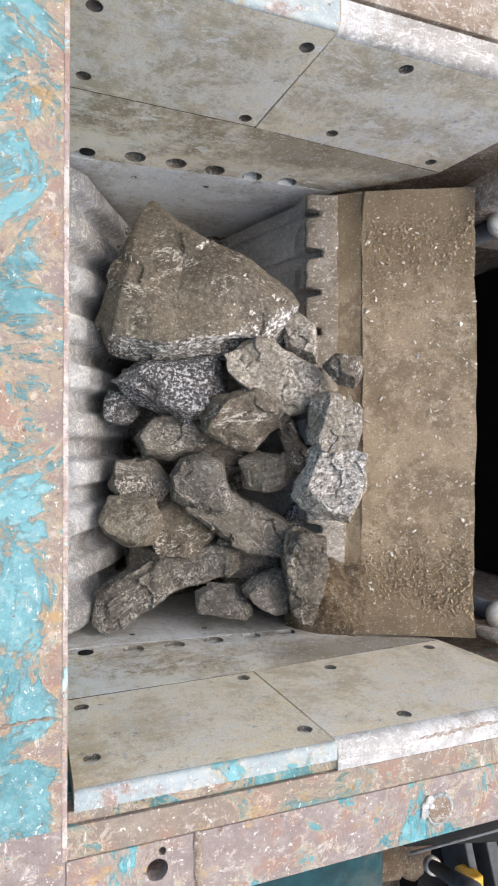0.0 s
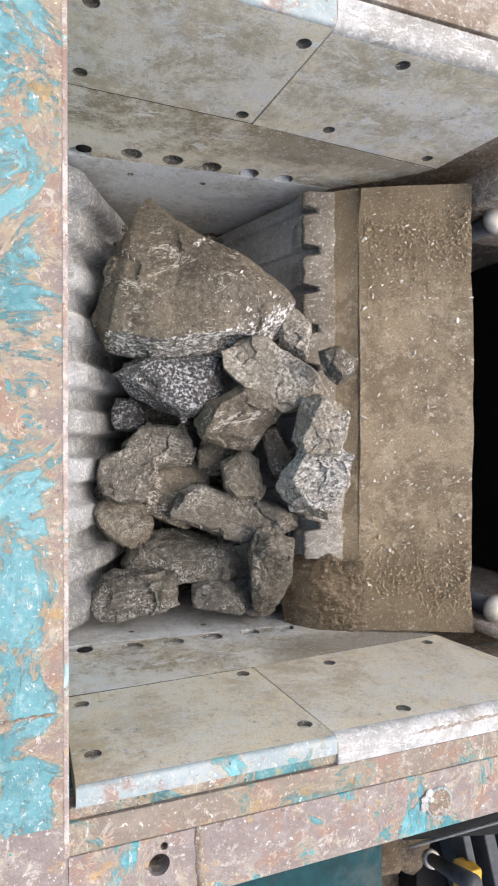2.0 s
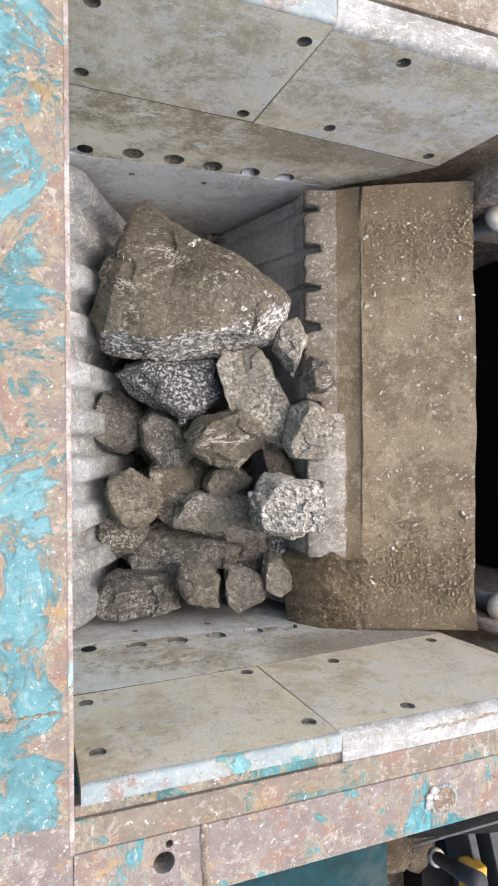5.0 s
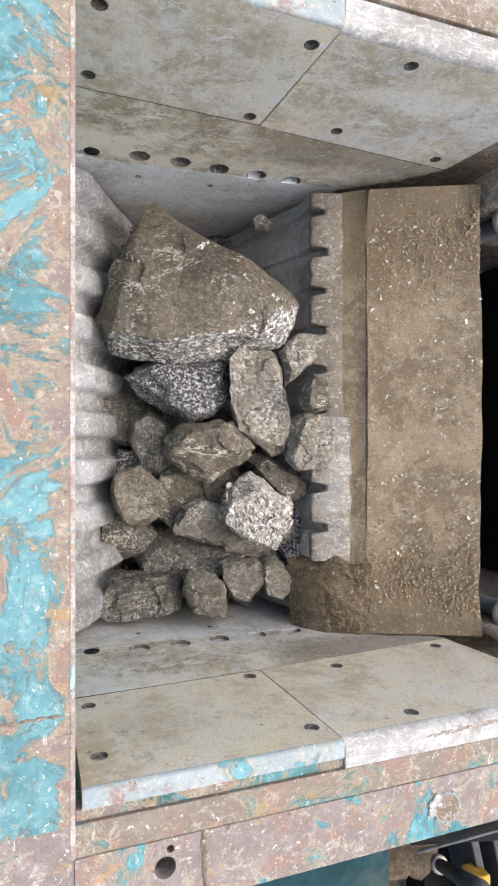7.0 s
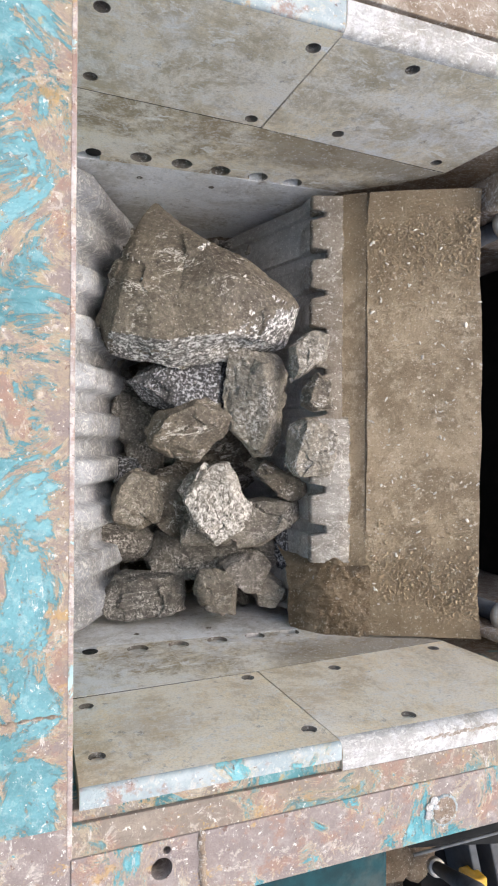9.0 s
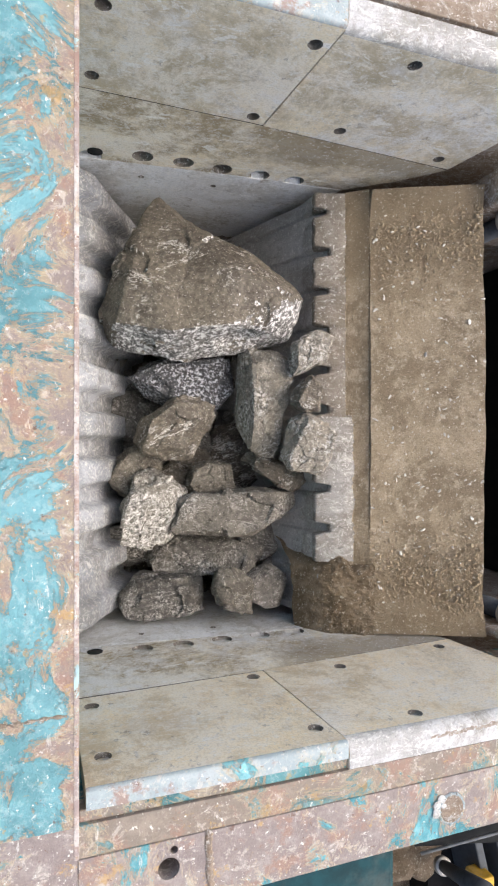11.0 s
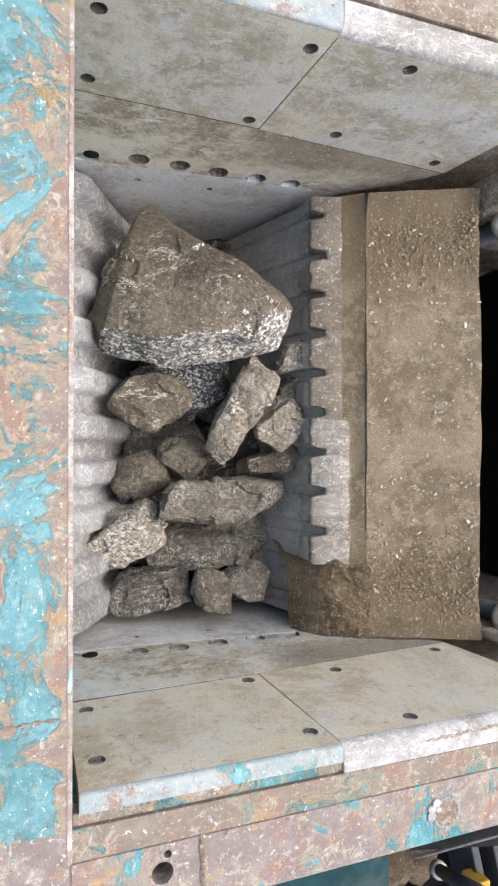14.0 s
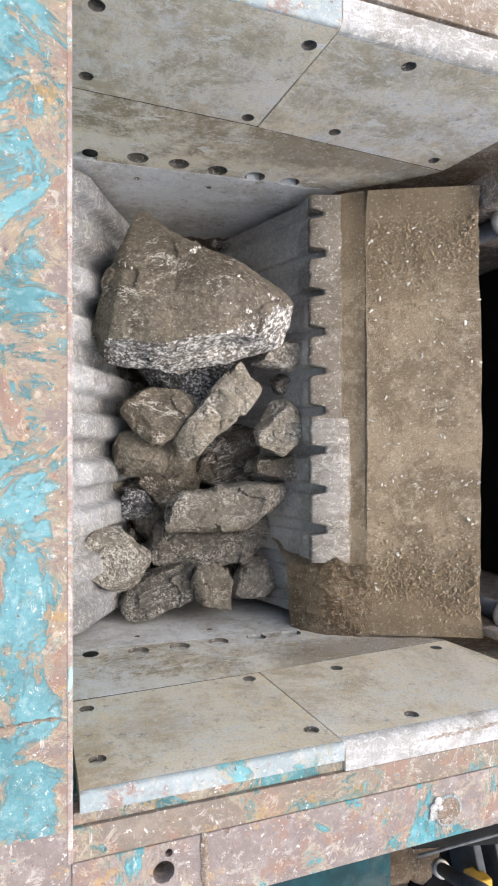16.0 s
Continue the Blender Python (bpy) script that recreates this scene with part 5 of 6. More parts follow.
    walk(STONES["grey_left"], [
        (0, pose(0.326, -0.082, -0.483, -0.1, -20.3, 0.2)), (0.5, pose(0.325, -0.075, -0.487, -7.9, -18.8, 23.5)), (1, pose(0.292, -0.097, -0.503, -15.6, -12.9, 52.0)),
        (1.5, pose(0.245, -0.089, -0.525, -19.1, -6.3, 73.3)), (2, pose(0.203, -0.071, -0.558, -19.9, 1.5, 95.0)), (2.5, pose(0.192, -0.055, -0.574, -19.1, 5.9, 107.3)),
        (3, pose(0.203, -0.022, -0.576, -17.4, 9.6, 118.8)), (3.5, pose(0.209, 0.017, -0.590, -13.1, 15.0, 138.5)), (4, pose(0.191, 0.026, -0.611, -10.2, 16.9, 148.6)),
        (6.5, pose(0.211, 0.054, -0.684, -8.6, 17.8, 153.8)), (7, pose(0.212, 0.056, -0.690, -8.1, 18.0, 155.6)), (7.5, pose(0.213, 0.057, -0.695, -7.5, 18.2, 157.3)),
        (8, pose(0.214, 0.059, -0.701, -7.0, 18.4, 159.0)), (8.5, pose(0.223, 0.058, -0.701, -7.0, 18.4, 159.0)), (9, pose(0.232, 0.056, -0.702, -7.0, 18.4, 159.0)),
        (11.5, pose(0.228, 0.066, -0.727, -7.0, 18.4, 159.0)), (12, pose(0.228, 0.069, -0.740, -7.0, 18.4, 159.0)), (12.5, pose(0.228, 0.073, -0.754, -7.0, 18.4, 159.0)),
        (13, pose(0.228, 0.079, -0.761, -7.0, 18.4, 159.0)), (13.5, pose(0.228, 0.085, -0.769, -7.0, 18.4, 159.0)), (14, pose(0.231, 0.086, -0.771, -7.0, 18.4, 159.0)),
        (14.5, pose(0.235, 0.088, -0.773, -7.0, 18.4, 159.0)), (15, pose(0.231, 0.087, -0.775, -7.0, 18.4, 159.0)), (15.5, pose(0.230, 0.086, -0.777, -7.0, 18.4, 159.0)),
        (16, pose(0.233, 0.085, -0.780, -7.0, 18.4, 159.0))])
    walk(STONES["mid_left"], [
        (0, pose(0.281, 0.013, -0.531, -0.1, -20.3, 0.2)), (0.5, pose(0.281, 0.020, -0.535, -0.1, -20.3, 0.2)), (1, pose(0.266, 0.018, -0.545, -0.1, -20.3, 0.2)),
        (1.5, pose(0.269, -0.003, -0.549, 0.9, -20.3, -2.5)), (2, pose(0.262, -0.015, -0.558, 1.8, -20.2, -5.1)), (2.5, pose(0.278, -0.014, -0.574, 7.1, -19.0, -21.0)),
        (3, pose(0.292, -0.031, -0.585, 13.2, -15.5, -41.7)), (3.5, pose(0.291, -0.021, -0.586, 15.6, -13.0, -51.7)), (4, pose(0.289, -0.007, -0.586, 17.5, -10.1, -61.4)),
        (6.5, pose(0.249, 0.001, -0.606, 19.7, -3.7, -80.5)), (7, pose(0.246, 0.000, -0.623, 20.0, -1.5, -86.8)), (7.5, pose(0.244, -0.001, -0.641, 20.0, 0.8, -93.1)),
        (8, pose(0.242, -0.003, -0.658, 19.7, 3.1, -99.3)), (8.5, pose(0.244, -0.011, -0.683, 19.7, 3.1, -99.3)), (9, pose(0.246, -0.019, -0.707, 19.7, 3.1, -99.3)),
        (11.5, pose(0.239, -0.020, -0.755, 18.9, 6.4, -108.8)), (12, pose(0.241, -0.020, -0.758, 18.9, 6.4, -108.8)), (12.5, pose(0.243, -0.020, -0.760, 18.9, 6.4, -108.8)),
        (13, pose(0.245, -0.018, -0.761, 18.9, 6.4, -108.8)), (13.5, pose(0.247, -0.016, -0.762, 18.9, 6.4, -108.8)), (14, pose(0.250, -0.014, -0.764, 18.9, 6.4, -108.8)),
        (14.5, pose(0.254, -0.013, -0.766, 18.9, 6.4, -108.8)), (15, pose(0.250, -0.014, -0.769, 18.9, 6.4, -108.8)), (15.5, pose(0.249, -0.015, -0.771, 18.9, 6.4, -108.8)),
        (16, pose(0.252, -0.016, -0.774, 18.9, 6.4, -108.8))])
    walk(STONES["flat"], [
        (0, pose(0.401, 0.049, -0.418, -4.1, -19.6, 12.0)), (0.5, pose(0.400, 0.057, -0.422, -4.1, -19.6, 12.0)), (1, pose(0.389, 0.063, -0.429, -4.1, -19.6, 12.0)),
        (1.5, pose(0.395, 0.037, -0.432, -5.5, -19.2, 16.3)), (2, pose(0.401, 0.043, -0.435, -6.8, -18.8, 20.5)), (2.5, pose(0.388, 0.037, -0.444, -8.2, -18.3, 24.7)),
        (3, pose(0.376, 0.025, -0.452, -9.4, -17.7, 28.8)), (3.5, pose(0.394, 0.010, -0.451, -8.5, -18.2, 25.7)), (4, pose(0.390, 0.014, -0.458, -7.5, -18.6, 22.5)),
        (6.5, pose(0.357, -0.022, -0.486, 2.0, -19.9, -6.0)), (7, pose(0.338, -0.017, -0.496, 0.0, -20.0, 0.0)), (7.5, pose(0.331, -0.002, -0.501, -2.0, -19.9, 6.0)),
        (8, pose(0.317, 0.004, -0.509, -4.1, -19.6, 12.0)), (8.5, pose(0.311, 0.014, -0.515, -4.6, -19.5, 13.6)), (9, pose(0.306, 0.025, -0.521, -5.1, -19.3, 15.2)),
        (11.5, pose(0.275, 0.026, -0.546, -10.1, -17.4, 30.9)), (12, pose(0.275, 0.030, -0.549, -15.3, -15.4, 25.1)), (12.5, pose(0.276, 0.034, -0.551, -20.6, -14.0, 19.2)),
        (13, pose(0.269, 0.055, -0.556, -26.1, -15.6, 11.5)), (13.5, pose(0.253, 0.078, -0.563, -31.3, -17.8, 3.9)), (14, pose(0.236, 0.088, -0.572, -25.9, -18.7, 2.6)),
        (14.5, pose(0.257, 0.098, -0.567, -20.4, -19.5, 1.3)), (15, pose(0.257, 0.061, -0.569, -16.4, -20.0, -0.1)), (15.5, pose(0.247, 0.050, -0.575, -16.9, -21.8, -5.2)),
        (16, pose(0.260, 0.058, -0.573, -20.1, -24.8, -12.7))])
    walk(STONES["small_tan"], [
        (0, pose(0.449, -0.057, -0.438, -0.1, -20.3, 0.2)), (0.5, pose(0.460, -0.063, -0.437, 7.1, -19.0, -21.0)), (1, pose(0.474, -0.073, -0.436, 13.2, -15.5, -41.7)),
        (1.5, pose(0.450, -0.076, -0.449, 16.6, -11.6, -56.6)), (2, pose(0.412, -0.074, -0.468, 18.9, -7.0, -71.0)), (2.5, pose(0.370, -0.069, -0.498, 20.0, 0.4, -91.8)),
        (3, pose(0.349, -0.087, -0.521, 18.9, 6.4, -108.8)), (3.5, pose(0.379, -0.091, -0.516, 16.0, 11.9, -126.2)), (4, pose(0.389, -0.089, -0.516, 13.2, 14.9, -138.1)),
        (6.5, pose(0.402, -0.092, -0.582, 10.4, 16.9, -148.3)), (7, pose(0.391, -0.088, -0.585, 9.3, 17.4, -151.7)), (7.5, pose(0.379, -0.084, -0.589, 8.3, 17.9, -155.2)),
        (8, pose(0.368, -0.080, -0.592, 7.2, 18.4, -158.6)), (8.5, pose(0.369, -0.077, -0.600, 5.4, 19.0, -163.9)), (9, pose(0.371, -0.074, -0.609, 3.7, 19.4, -169.2)),
        (11.5, pose(0.359, -0.074, -0.574, -1.7, 19.6, 174.9)), (12, pose(0.360, -0.073, -0.577, -4.4, 19.2, 166.9)), (12.5, pose(0.350, -0.040, -0.583, -7.0, 18.4, 159.0)),
        (13, pose(0.341, -0.028, -0.588, -9.5, 17.4, 151.2)), (13.5, pose(0.326, -0.034, -0.596, -11.7, 16.0, 143.6)), (14, pose(0.313, -0.023, -0.603, -23.5, 3.0, 137.4)),
        (14.5, pose(0.301, -0.012, -0.611, -34.0, -11.0, 134.0)), (15, pose(0.272, 0.005, -0.622, -28.3, -11.2, 121.4)), (15.5, pose(0.278, -0.001, -0.643, -23.2, -5.8, 109.8)),
        (16, pose(0.308, -0.022, -0.669, -19.7, 3.2, 99.7))])
    walk(STONES["under_right"], [
        (0, pose(0.517, 0.001, -0.456, 9.5, -17.6, -28.8)), (0.5, pose(0.517, 0.002, -0.465, 9.9, -17.5, -29.9)), (1, pose(0.516, 0.002, -0.474, 10.1, -17.3, -30.9)),
        (1.5, pose(0.506, -0.009, -0.477, 10.6, -17.0, -32.4)), (2, pose(0.496, -0.020, -0.480, 11.1, -16.8, -33.9)), (2.5, pose(0.487, -0.023, -0.487, 11.8, -16.3, -36.5)),
        (3, pose(0.477, -0.027, -0.495, 12.5, -15.8, -39.1)), (3.5, pose(0.490, -0.027, -0.500, 13.2, -15.2, -41.6)), (4, pose(0.503, -0.027, -0.506, 13.8, -14.7, -44.2)),
        (6.5, pose(0.484, -0.070, -0.497, -0.2, -20.0, 0.7)), (7, pose(0.492, -0.070, -0.498, -0.0, -20.0, -0.0)), (7.5, pose(0.495, -0.067, -0.500, 0.2, -20.0, -0.7)),
        (8, pose(0.488, -0.066, -0.505, 0.5, -20.0, -1.5)), (8.5, pose(0.484, -0.070, -0.511, -0.6, -20.0, 1.8)), (9, pose(0.495, -0.072, -0.511, -1.7, -19.9, 5.0)),
        (11.5, pose(0.482, -0.055, -0.530, -6.0, -19.1, 17.6)), (12, pose(0.478, -0.056, -0.534, -9.9, -17.4, 30.2)), (12.5, pose(0.494, -0.065, -0.532, -13.3, -15.0, 42.4)),
        (13, pose(0.485, -0.061, -0.537, -14.1, -14.3, 45.5)), (13.5, pose(0.465, -0.056, -0.545, -14.8, -13.6, 48.5)), (14, pose(0.489, -0.033, -0.539, -15.2, -13.1, 50.4)),
        (14.5, pose(0.466, -0.041, -0.550, -15.7, -12.5, 52.4)), (15, pose(0.501, -0.032, -0.539, -15.0, -13.3, 49.6)), (15.5, pose(0.492, -0.040, -0.545, -13.9, -14.5, 44.7)),
        (16, pose(0.511, -0.047, -0.542, -12.2, -15.8, 38.4))])
    walk(STONES["base"], [
        (0, pose(0.432, -0.167, -0.486, 10.7, -16.8, -32.4)), (0.5, pose(0.421, -0.159, -0.494, 9.1, -17.7, -27.3)), (1, pose(0.410, -0.152, -0.502, 7.5, -18.4, -22.0)),
        (1.5, pose(0.413, -0.153, -0.506, 6.7, -18.7, -19.4)), (2, pose(0.416, -0.155, -0.509, 5.8, -19.0, -16.8)), (2.5, pose(0.407, -0.157, -0.516, 4.9, -19.2, -14.2)),
        (3, pose(0.399, -0.159, -0.523, 4.0, -19.3, -11.5)), (3.5, pose(0.412, -0.155, -0.523, 3.2, -19.5, -8.9)), (4, pose(0.424, -0.152, -0.523, 2.3, -19.6, -6.2)),
        (6.5, pose(0.410, -0.187, -0.547, 5.8, -19.0, -16.8)), (7, pose(0.414, -0.180, -0.541, 4.6, -19.2, -13.3)), (7.5, pose(0.418, -0.172, -0.536, 3.5, -19.5, -9.8)),
        (8, pose(0.422, -0.164, -0.530, 2.3, -19.6, -6.2)), (8.5, pose(0.425, -0.165, -0.533, 0.5, -19.7, -0.9)), (9, pose(0.427, -0.166, -0.535, -1.3, -19.7, 4.3)),
        (11.5, pose(0.390, -0.139, -0.547, -0.6, -19.7, 2.2)), (12, pose(0.381, -0.135, -0.551, -0.3, -19.7, 1.2)), (12.5, pose(0.393, -0.133, -0.547, 0.1, -19.7, 0.1)),
        (13, pose(0.398, -0.125, -0.547, -0.3, -19.7, 1.2)), (13.5, pose(0.390, -0.118, -0.551, -0.6, -19.7, 2.2)), (14, pose(0.389, -0.116, -0.554, -0.3, -19.7, 1.2)),
        (14.5, pose(0.386, -0.107, -0.558, 0.1, -19.7, 0.1)), (15, pose(0.416, -0.119, -0.549, -0.4, -19.7, 1.6)), (15.5, pose(0.399, -0.112, -0.558, -1.2, -19.7, 3.8)),
        (16, pose(0.400, -0.134, -0.562, -2.1, -19.6, 6.5))])
    walk(STONES["deep"], [
        (0, pose(0.324, -0.246, -0.575, -3.5, -19.4, 10.7)), (0.5, pose(0.318, -0.242, -0.581, -3.2, -19.5, 9.7)), (1, pose(0.312, -0.239, -0.587, -2.8, -19.5, 8.6)),
        (1.5, pose(0.320, -0.244, -0.588, -1.4, -19.7, 4.4)), (2, pose(0.329, -0.249, -0.590, 0.1, -19.7, 0.1)), (2.5, pose(0.307, -0.251, -0.602, 1.0, -19.7, -2.5)),
        (3, pose(0.286, -0.254, -0.614, 1.9, -19.6, -5.1)), (3.5, pose(0.301, -0.242, -0.613, 1.0, -19.7, -2.5)), (4, pose(0.315, -0.230, -0.612, 0.1, -19.7, 0.1)),
        (6.5, pose(0.348, -0.243, -0.618, 0.1, -19.7, 0.1)), (7, pose(0.353, -0.244, -0.619, 0.1, -19.7, 0.1)), (7.5, pose(0.359, -0.247, -0.620, 0.1, -19.7, 0.1)),
        (8, pose(0.365, -0.244, -0.621, 0.1, -19.7, 0.1)), (8.5, pose(0.365, -0.239, -0.624, 0.1, -19.7, 0.1)), (9, pose(0.372, -0.241, -0.625, 0.1, -19.7, 0.1)),
        (11.5, pose(0.365, -0.237, -0.641, 0.1, -19.7, 0.1)), (12, pose(0.364, -0.233, -0.645, 0.1, -19.7, 0.1)), (12.5, pose(0.376, -0.237, -0.643, 0.1, -19.7, 0.1)),
        (13, pose(0.373, -0.233, -0.646, 0.1, -19.7, 0.1)), (13.5, pose(0.367, -0.228, -0.651, 0.1, -19.7, 0.1)), (14, pose(0.368, -0.223, -0.653, 0.1, -19.7, 0.1)),
        (14.5, pose(0.356, -0.224, -0.661, 0.1, -19.7, 0.1)), (15, pose(0.366, -0.222, -0.659, 0.1, -19.7, 0.1)), (15.5, pose(0.374, -0.219, -0.658, 0.1, -19.7, 0.1)),
        (16, pose(0.378, -0.223, -0.660, 0.1, -19.7, 0.1))])
    walk(STONES["round"], [
        (0, pose(0.513, 0.202, -0.403, -15.9, -12.2, 53.4)), (0.5, pose(0.509, 0.205, -0.408, -15.4, -12.9, 50.9)), (1, pose(0.505, 0.208, -0.413, -14.8, -13.5, 48.4)),
        (1.5, pose(0.508, 0.205, -0.414, -14.3, -14.2, 46.0)), (2, pose(0.511, 0.203, -0.415, -13.6, -14.8, 43.5)), (2.5, pose(0.507, 0.200, -0.424, -13.0, -15.4, 40.9)),
        (3, pose(0.503, 0.196, -0.432, -12.3, -15.9, 38.4)), (3.5, pose(0.504, 0.195, -0.424, -12.3, -15.9, 38.4)), (4, pose(0.505, 0.194, -0.415, -12.3, -15.9, 38.4)),
        (6.5, pose(0.495, 0.171, -0.462, -0.6, -20.0, 1.8)), (7, pose(0.508, 0.170, -0.442, -0.0, -20.0, -0.0)), (7.5, pose(0.515, 0.167, -0.424, 0.6, -20.0, -1.8)),
        (8, pose(0.507, 0.165, -0.412, 1.2, -19.9, -3.6)), (8.5, pose(0.497, 0.173, -0.404, 2.1, -19.9, -6.2)), (9, pose(0.504, 0.171, -0.389, 3.0, -19.7, -8.9)),
        (11.5, pose(0.499, 0.171, -0.394, 6.5, -18.9, -19.4)), (12, pose(0.493, 0.171, -0.406, 7.4, -18.7, -22.1)), (12.5, pose(0.504, 0.176, -0.411, 8.2, -18.3, -24.7)),
        (13, pose(0.518, 0.182, -0.450, 9.8, -17.5, -29.9)), (13.5, pose(0.523, 0.179, -0.491, 11.3, -16.6, -35.0)), (14, pose(0.527, 0.182, -0.492, 12.0, -16.1, -37.6)),
        (14.5, pose(0.524, 0.180, -0.495, 12.7, -15.6, -40.1)), (15, pose(0.518, 0.172, -0.500, 13.6, -14.7, -43.7)), (15.5, pose(0.497, 0.171, -0.510, 14.9, -13.4, -48.9)),
        (16, pose(0.499, 0.184, -0.513, 16.3, -11.8, -55.0))])
    walk(STONES["small_right"], [
        (0, pose(0.546, 0.139, -0.300, -19.1, -6.2, 72.7)), (0.5, pose(0.539, 0.141, -0.305, -18.5, -7.8, 67.9)), (1, pose(0.532, 0.142, -0.310, -17.8, -9.3, 63.1)),
        (1.5, pose(0.535, 0.142, -0.306, -16.5, -11.5, 55.8)), (2, pose(0.538, 0.143, -0.302, -14.9, -13.5, 48.4)), (2.5, pose(0.533, 0.139, -0.302, -13.7, -14.8, 43.4)),
        (3, pose(0.529, 0.136, -0.303, -12.3, -15.9, 38.4)), (3.5, pose(0.525, 0.136, -0.309, -10.8, -16.9, 33.3)), (4, pose(0.521, 0.137, -0.316, -9.3, -17.7, 28.1)),
        (6.5, pose(0.515, 0.095, -0.374, -0.6, -20.0, 1.8)), (7, pose(0.513, 0.095, -0.367, -0.0, -20.0, 0.0)), (7.5, pose(0.511, 0.095, -0.361, 0.6, -20.0, -1.8)),
        (8, pose(0.508, 0.096, -0.355, 1.2, -20.0, -3.6)), (8.5, pose(0.510, 0.097, -0.354, 2.1, -19.9, -6.2)), (9, pose(0.511, 0.099, -0.353, 3.0, -19.7, -8.9)),
        (11.5, pose(0.498, 0.094, -0.398, 8.2, -18.3, -24.6)), (12, pose(0.499, 0.096, -0.410, 9.8, -17.5, -29.8)), (12.5, pose(0.499, 0.098, -0.423, 11.3, -16.6, -35.0)),
        (13, pose(0.515, 0.109, -0.472, 12.7, -15.6, -40.1)), (13.5, pose(0.530, 0.120, -0.521, 14.0, -14.4, -45.2)), (14, pose(0.535, 0.125, -0.522, 14.6, -13.8, -47.6)),
        (14.5, pose(0.539, 0.130, -0.522, 15.2, -13.1, -50.1)), (15, pose(0.541, 0.133, -0.531, 15.2, -13.1, -50.1)), (15.5, pose(0.541, 0.135, -0.541, 15.6, -12.6, -51.9)),
        (16, pose(0.538, 0.135, -0.552, 16.2, -11.8, -55.0))])
    walk(STONES["slim"], [
        (0, pose(0.530, -0.160, -0.493, 4.7, -19.5, -13.8)), (0.5, pose(0.528, -0.162, -0.497, 4.7, -19.5, -13.8)), (1, pose(0.526, -0.163, -0.502, 4.7, -19.5, -13.8)),
        (1.5, pose(0.529, -0.173, -0.510, 4.7, -19.5, -13.8)), (2, pose(0.533, -0.183, -0.518, 4.7, -19.5, -13.8)), (2.5, pose(0.526, -0.191, -0.525, 4.7, -19.5, -13.8)),
        (3, pose(0.518, -0.200, -0.532, 4.7, -19.5, -13.8)), (3.5, pose(0.510, -0.212, -0.535, 4.7, -19.5, -13.8)), (4, pose(0.501, -0.224, -0.537, 4.7, -19.5, -13.8)),
        (6.5, pose(0.524, -0.191, -0.526, 0.7, -20.0, -2.1)), (7, pose(0.526, -0.194, -0.521, 0.0, -20.0, 0.0)), (7.5, pose(0.528, -0.196, -0.517, -0.7, -20.0, 2.1)),
        (8, pose(0.530, -0.199, -0.512, -1.5, -20.0, 4.3)), (8.5, pose(0.528, -0.203, -0.532, -0.4, -20.0, 1.1)), (9, pose(0.526, -0.207, -0.553, 0.7, -20.0, -2.1)),
        (11.5, pose(0.542, -0.203, -0.615, 1.0, -20.0, -3.1)), (12, pose(0.544, -0.200, -0.623, 1.0, -20.0, -3.1)), (12.5, pose(0.545, -0.197, -0.630, 1.0, -20.0, -3.1)),
        (13, pose(0.544, -0.199, -0.632, 1.0, -20.0, -3.1)), (13.5, pose(0.543, -0.201, -0.634, 1.0, -20.0, -3.1)), (14, pose(0.548, -0.204, -0.635, 1.0, -20.0, -3.1)),
        (14.5, pose(0.552, -0.206, -0.637, 1.0, -20.0, -3.1)), (15, pose(0.551, -0.207, -0.639, 1.0, -20.0, -3.1)), (15.5, pose(0.553, -0.211, -0.641, 1.0, -20.0, -3.1)),
        (16, pose(0.556, -0.217, -0.643, 1.0, -20.0, -3.1))])
    walk(STONES["deep2"], [
        (0, pose(0.321, -0.172, -0.565, 0.0, -20.0, 0.0)), (1, pose(0.323, -0.138, -0.572, 3.6, -19.7, -10.6)), (2, pose(0.317, -0.113, -0.573, 7.1, -18.7, -21.2)),
        (3, pose(0.311, -0.125, -0.583, 8.7, -18.1, -26.4)), (4, pose(0.305, -0.113, -0.595, 10.3, -17.2, -31.6)), (6.5, pose(0.323, -0.125, -0.605, 11.8, -16.3, -36.7)),
        (8, pose(0.315, -0.127, -0.617, 13.2, -15.2, -41.8)), (9, pose(0.311, -0.132, -0.626, 13.2, -15.2, -41.8)), (11.5, pose(0.310, -0.127, -0.661, 13.2, -15.2, -41.8)),
        (12.5, pose(0.319, -0.109, -0.674, 13.2, -15.2, -41.8)), (13.5, pose(0.311, -0.093, -0.681, 13.2, -15.2, -41.8)), (14.5, pose(0.322, -0.078, -0.704, 13.2, -15.2, -41.8)),
        (15.2, pose(0.316, -0.080, -0.708, 13.2, -15.2, -41.8)), (16, pose(0.321, -0.082, -0.712, 13.2, -15.2, -41.8))])
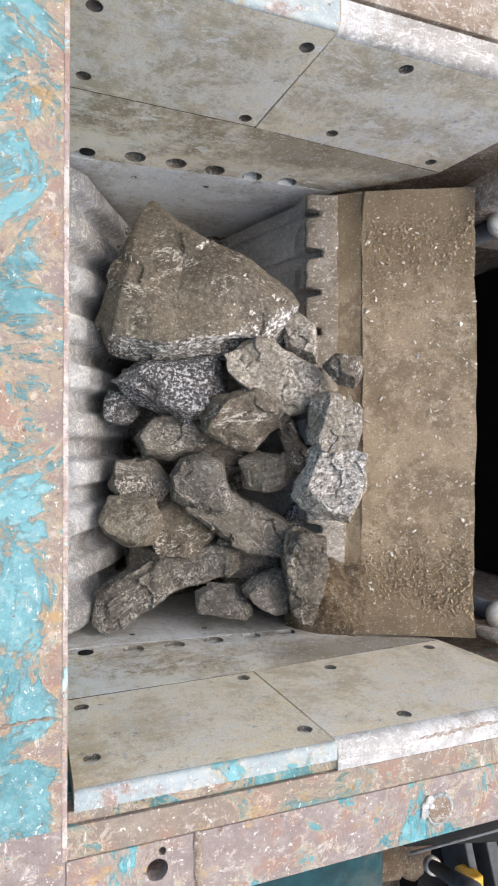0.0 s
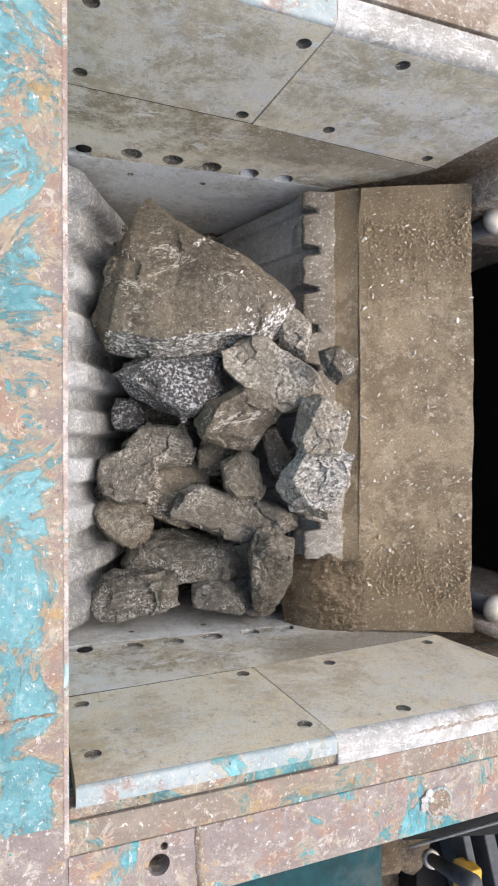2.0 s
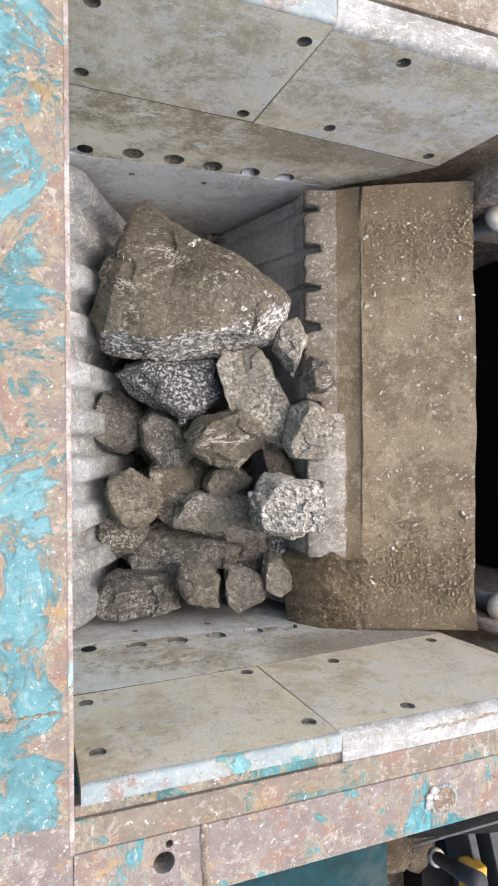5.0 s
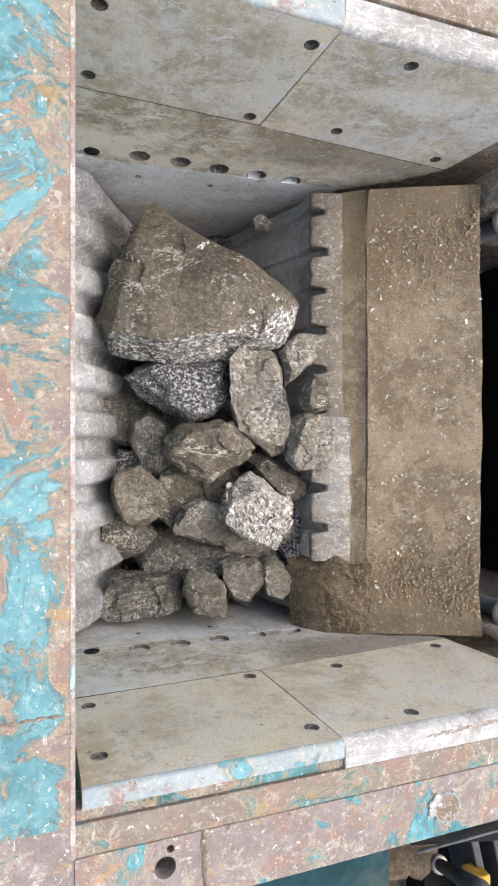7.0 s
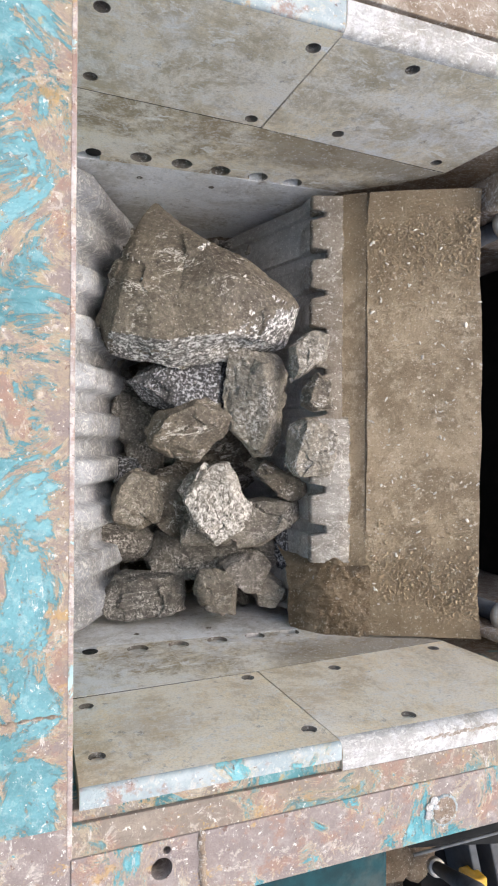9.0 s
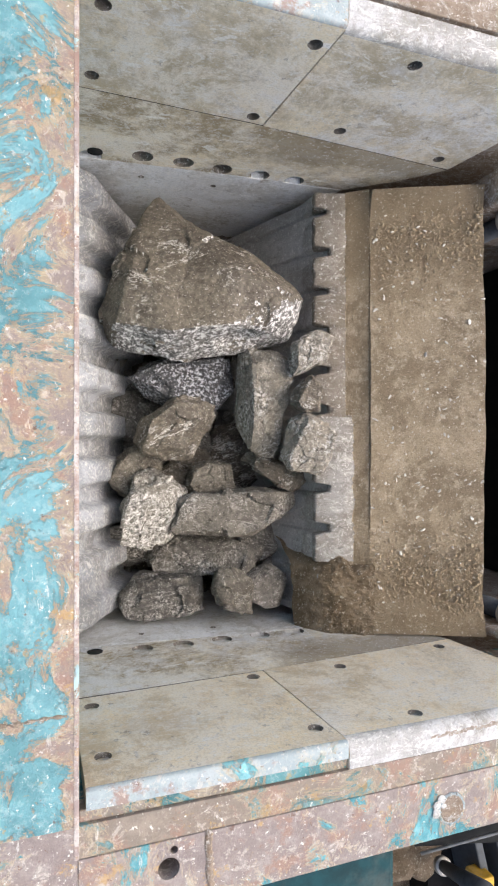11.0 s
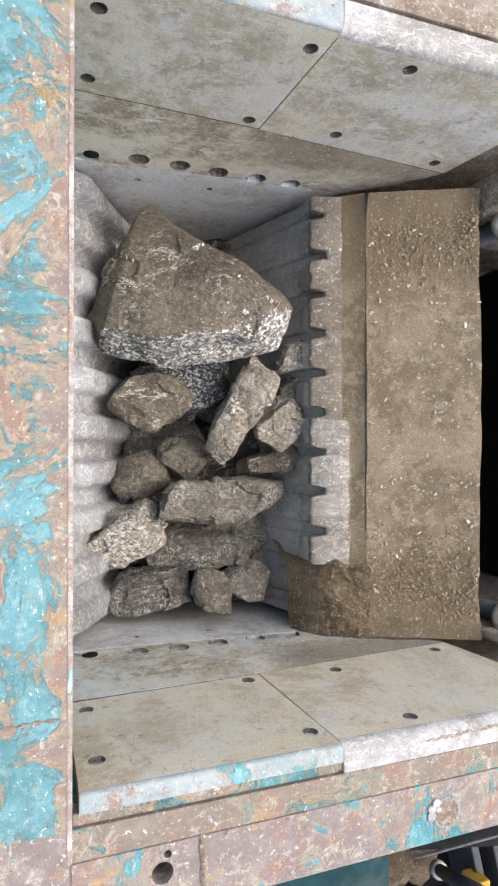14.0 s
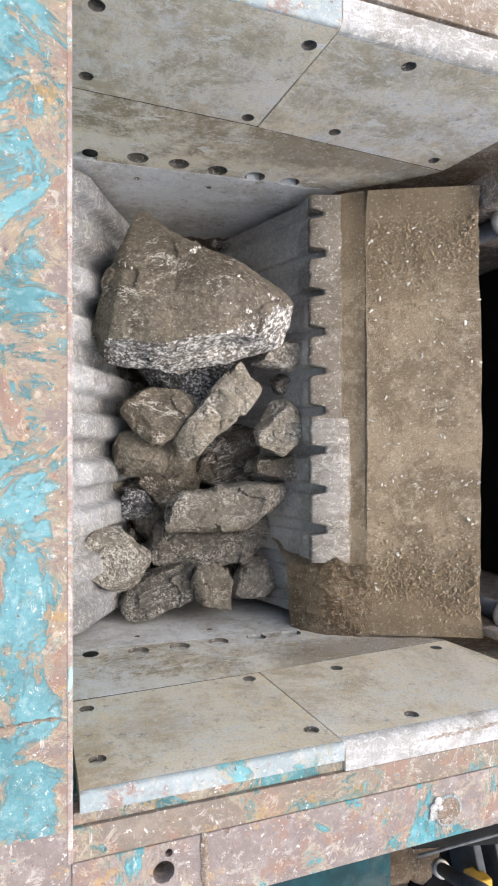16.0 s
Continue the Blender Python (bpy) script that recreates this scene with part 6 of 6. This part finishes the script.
    walk(STONES["nest"], [
        (0, pose(0.180, 0.073, -0.558, 0.0, -20.0, 0.0)), (1, pose(0.201, 0.065, -0.591, 0.0, -20.0, 0.0)), (2, pose(0.209, 0.055, -0.620, 0.0, -20.0, 0.0)),
        (3, pose(0.215, 0.054, -0.658, 0.0, -20.0, 0.0)), (4, pose(0.216, 0.064, -0.688, 0.0, -20.0, 0.0)), (6.5, pose(0.207, -0.049, -0.665, 0.0, -20.0, 0.0)),
        (8, pose(0.201, -0.053, -0.674, 0.0, -20.0, 0.0)), (9, pose(0.204, -0.063, -0.680, 0.0, -20.0, 0.0)), (11.5, pose(0.197, -0.070, -0.696, 0.0, -20.0, 0.0)),
        (12.5, pose(0.201, -0.077, -0.700, 0.0, -20.0, 0.0)), (13.5, pose(0.211, -0.117, -0.701, 0.0, -20.0, 0.0)), (14.5, pose(0.223, -0.115, -0.703, 0.0, -20.0, 0.0)),
        (15.2, pose(0.212, -0.135, -0.698, 0.0, -20.0, 0.0)), (16, pose(0.225, -0.132, -0.689, 0.0, -20.0, 0.0))])
    walk(STONES["under_left"], [
        (0, pose(0.225, -0.075, -0.563, 0.0, -20.0, 0.0)), (1, pose(0.201, -0.067, -0.591, 0.0, -20.0, 0.0)), (2, pose(0.205, -0.108, -0.632, 0.0, -20.0, 0.0)),
        (3, pose(0.207, -0.203, -0.638, 0.0, -20.0, 0.0)), (4, pose(0.202, -0.201, -0.639, 0.0, -20.0, 0.0)), (6.5, pose(0.202, -0.197, -0.656, 0.0, -20.0, 0.0)),
        (8, pose(0.196, -0.196, -0.666, 0.0, -20.0, 0.0)), (9, pose(0.205, -0.208, -0.680, 0.0, -20.0, 0.0)), (11.5, pose(0.206, -0.225, -0.714, 0.0, -20.0, 0.0)),
        (12.5, pose(0.211, -0.226, -0.719, 0.0, -20.0, 0.0)), (13.5, pose(0.216, -0.224, -0.732, 0.0, -20.0, 0.0)), (14.5, pose(0.222, -0.222, -0.737, 0.0, -20.0, 0.0)),
        (15.2, pose(0.210, -0.276, -0.742, 0.0, -20.0, 0.0)), (16, pose(0.215, -0.279, -0.747, 0.0, -20.0, 0.0))])
    walk(STONES["gap_stone"], [
        (0, pose(0.398, -0.011, -0.526, 0.0, -20.0, 0.0)), (1, pose(0.385, -0.014, -0.538, 0.0, -20.0, 0.0)), (2, pose(0.399, -0.029, -0.543, 0.0, -20.0, 0.0)),
        (3, pose(0.488, -0.046, -0.549, 0.0, -20.0, 0.0)), (4, pose(0.418, -0.046, -0.596, 0.0, -20.0, 0.0)), (6.5, pose(0.369, -0.087, -0.621, 0.0, -20.0, 0.0)),
        (8, pose(0.349, -0.067, -0.647, 0.0, -20.0, 0.0)), (9, pose(0.359, -0.057, -0.651, 0.0, -20.0, 0.0)), (11.5, pose(0.334, -0.046, -0.695, 0.0, -20.0, 0.0)),
        (12.5, pose(0.303, -0.060, -0.722, 0.0, -20.0, 0.0)), (13.5, pose(0.307, -0.055, -0.725, 0.0, -20.0, 0.0)), (14.5, pose(0.346, -0.039, -0.695, 0.0, -20.0, 0.0)),
        (15.2, pose(0.316, -0.027, -0.708, 0.0, -20.0, 0.0)), (16, pose(0.309, -0.023, -0.716, 0.0, -20.0, 0.0))])
    walk(STONES["under_base"], [
        (0, pose(0.440, -0.241, -0.542, 0.0, -20.0, 0.0)), (1, pose(0.443, -0.244, -0.549, 0.0, -20.0, 0.0)), (2, pose(0.448, -0.251, -0.555, 0.0, -20.0, 0.0)),
        (3, pose(0.450, -0.256, -0.562, 0.0, -20.0, 0.0)), (4, pose(0.448, -0.233, -0.573, 0.0, -20.0, 0.0)), (6.5, pose(0.451, -0.258, -0.590, 0.0, -20.0, 0.0)),
        (8, pose(0.459, -0.238, -0.596, 0.0, -20.0, 0.0)), (9, pose(0.453, -0.234, -0.606, 0.0, -20.0, 0.0)), (11.5, pose(0.441, -0.206, -0.625, 0.0, -20.0, 0.0)),
        (12.5, pose(0.440, -0.199, -0.631, 0.0, -20.0, 0.0)), (13.5, pose(0.435, -0.190, -0.636, 0.0, -20.0, 0.0)), (14.5, pose(0.439, -0.187, -0.641, 0.0, -20.0, 0.0)),
        (15.2, pose(0.440, -0.183, -0.643, 0.0, -20.0, 0.0)), (16, pose(0.451, -0.186, -0.644, 0.0, -20.0, 0.0))])
    walk(STONES["buried"], [
        (0, pose(0.322, 0.021, -0.735, 3.6, -19.7, -10.6)), (16, pose(0.314, 0.024, -0.741, 3.6, -19.7, -10.6))])
    walk(STONES["buried2"], [
        (0, pose(0.474, -0.032, -0.679, -7.1, -18.7, 21.2)), (16, pose(0.466, -0.030, -0.686, -7.1, -18.7, 21.2))])
    walk(STONES["buried3"], [
        (0, pose(0.312, -0.155, -0.749, 10.3, -17.2, -31.6)), (16, pose(0.303, -0.152, -0.756, 10.3, -17.2, -31.6))])
    walk(STONES["buried4"], [
        (0, pose(0.475, -0.288, -0.679, 10.3, -17.2, -31.6)), (16, pose(0.465, -0.286, -0.687, 10.3, -17.2, -31.6))])
    walk(STONES["flyer"], [
        (0, pose(0.492, 0.407, -0.656, 0.0, -20.0, 0.0)), (5.6, pose(0.505, 0.413, -0.698, 0.0, -20.0, 0.0)), (6.5, pose(0.489, 0.468, -0.561, 17.5, -9.8, -61.5)),
        (7, pose(0.477, 0.483, -0.570, 17.5, 9.8, -118.5)), (8, pose(0.471, 0.475, -0.584, 10.3, 17.2, -148.4)), (9, pose(0.497, 0.456, -0.679, 7.1, 18.7, -158.8)),
        (16, pose(0.526, 0.451, -0.746, 7.1, 18.7, -158.8))])


motions()
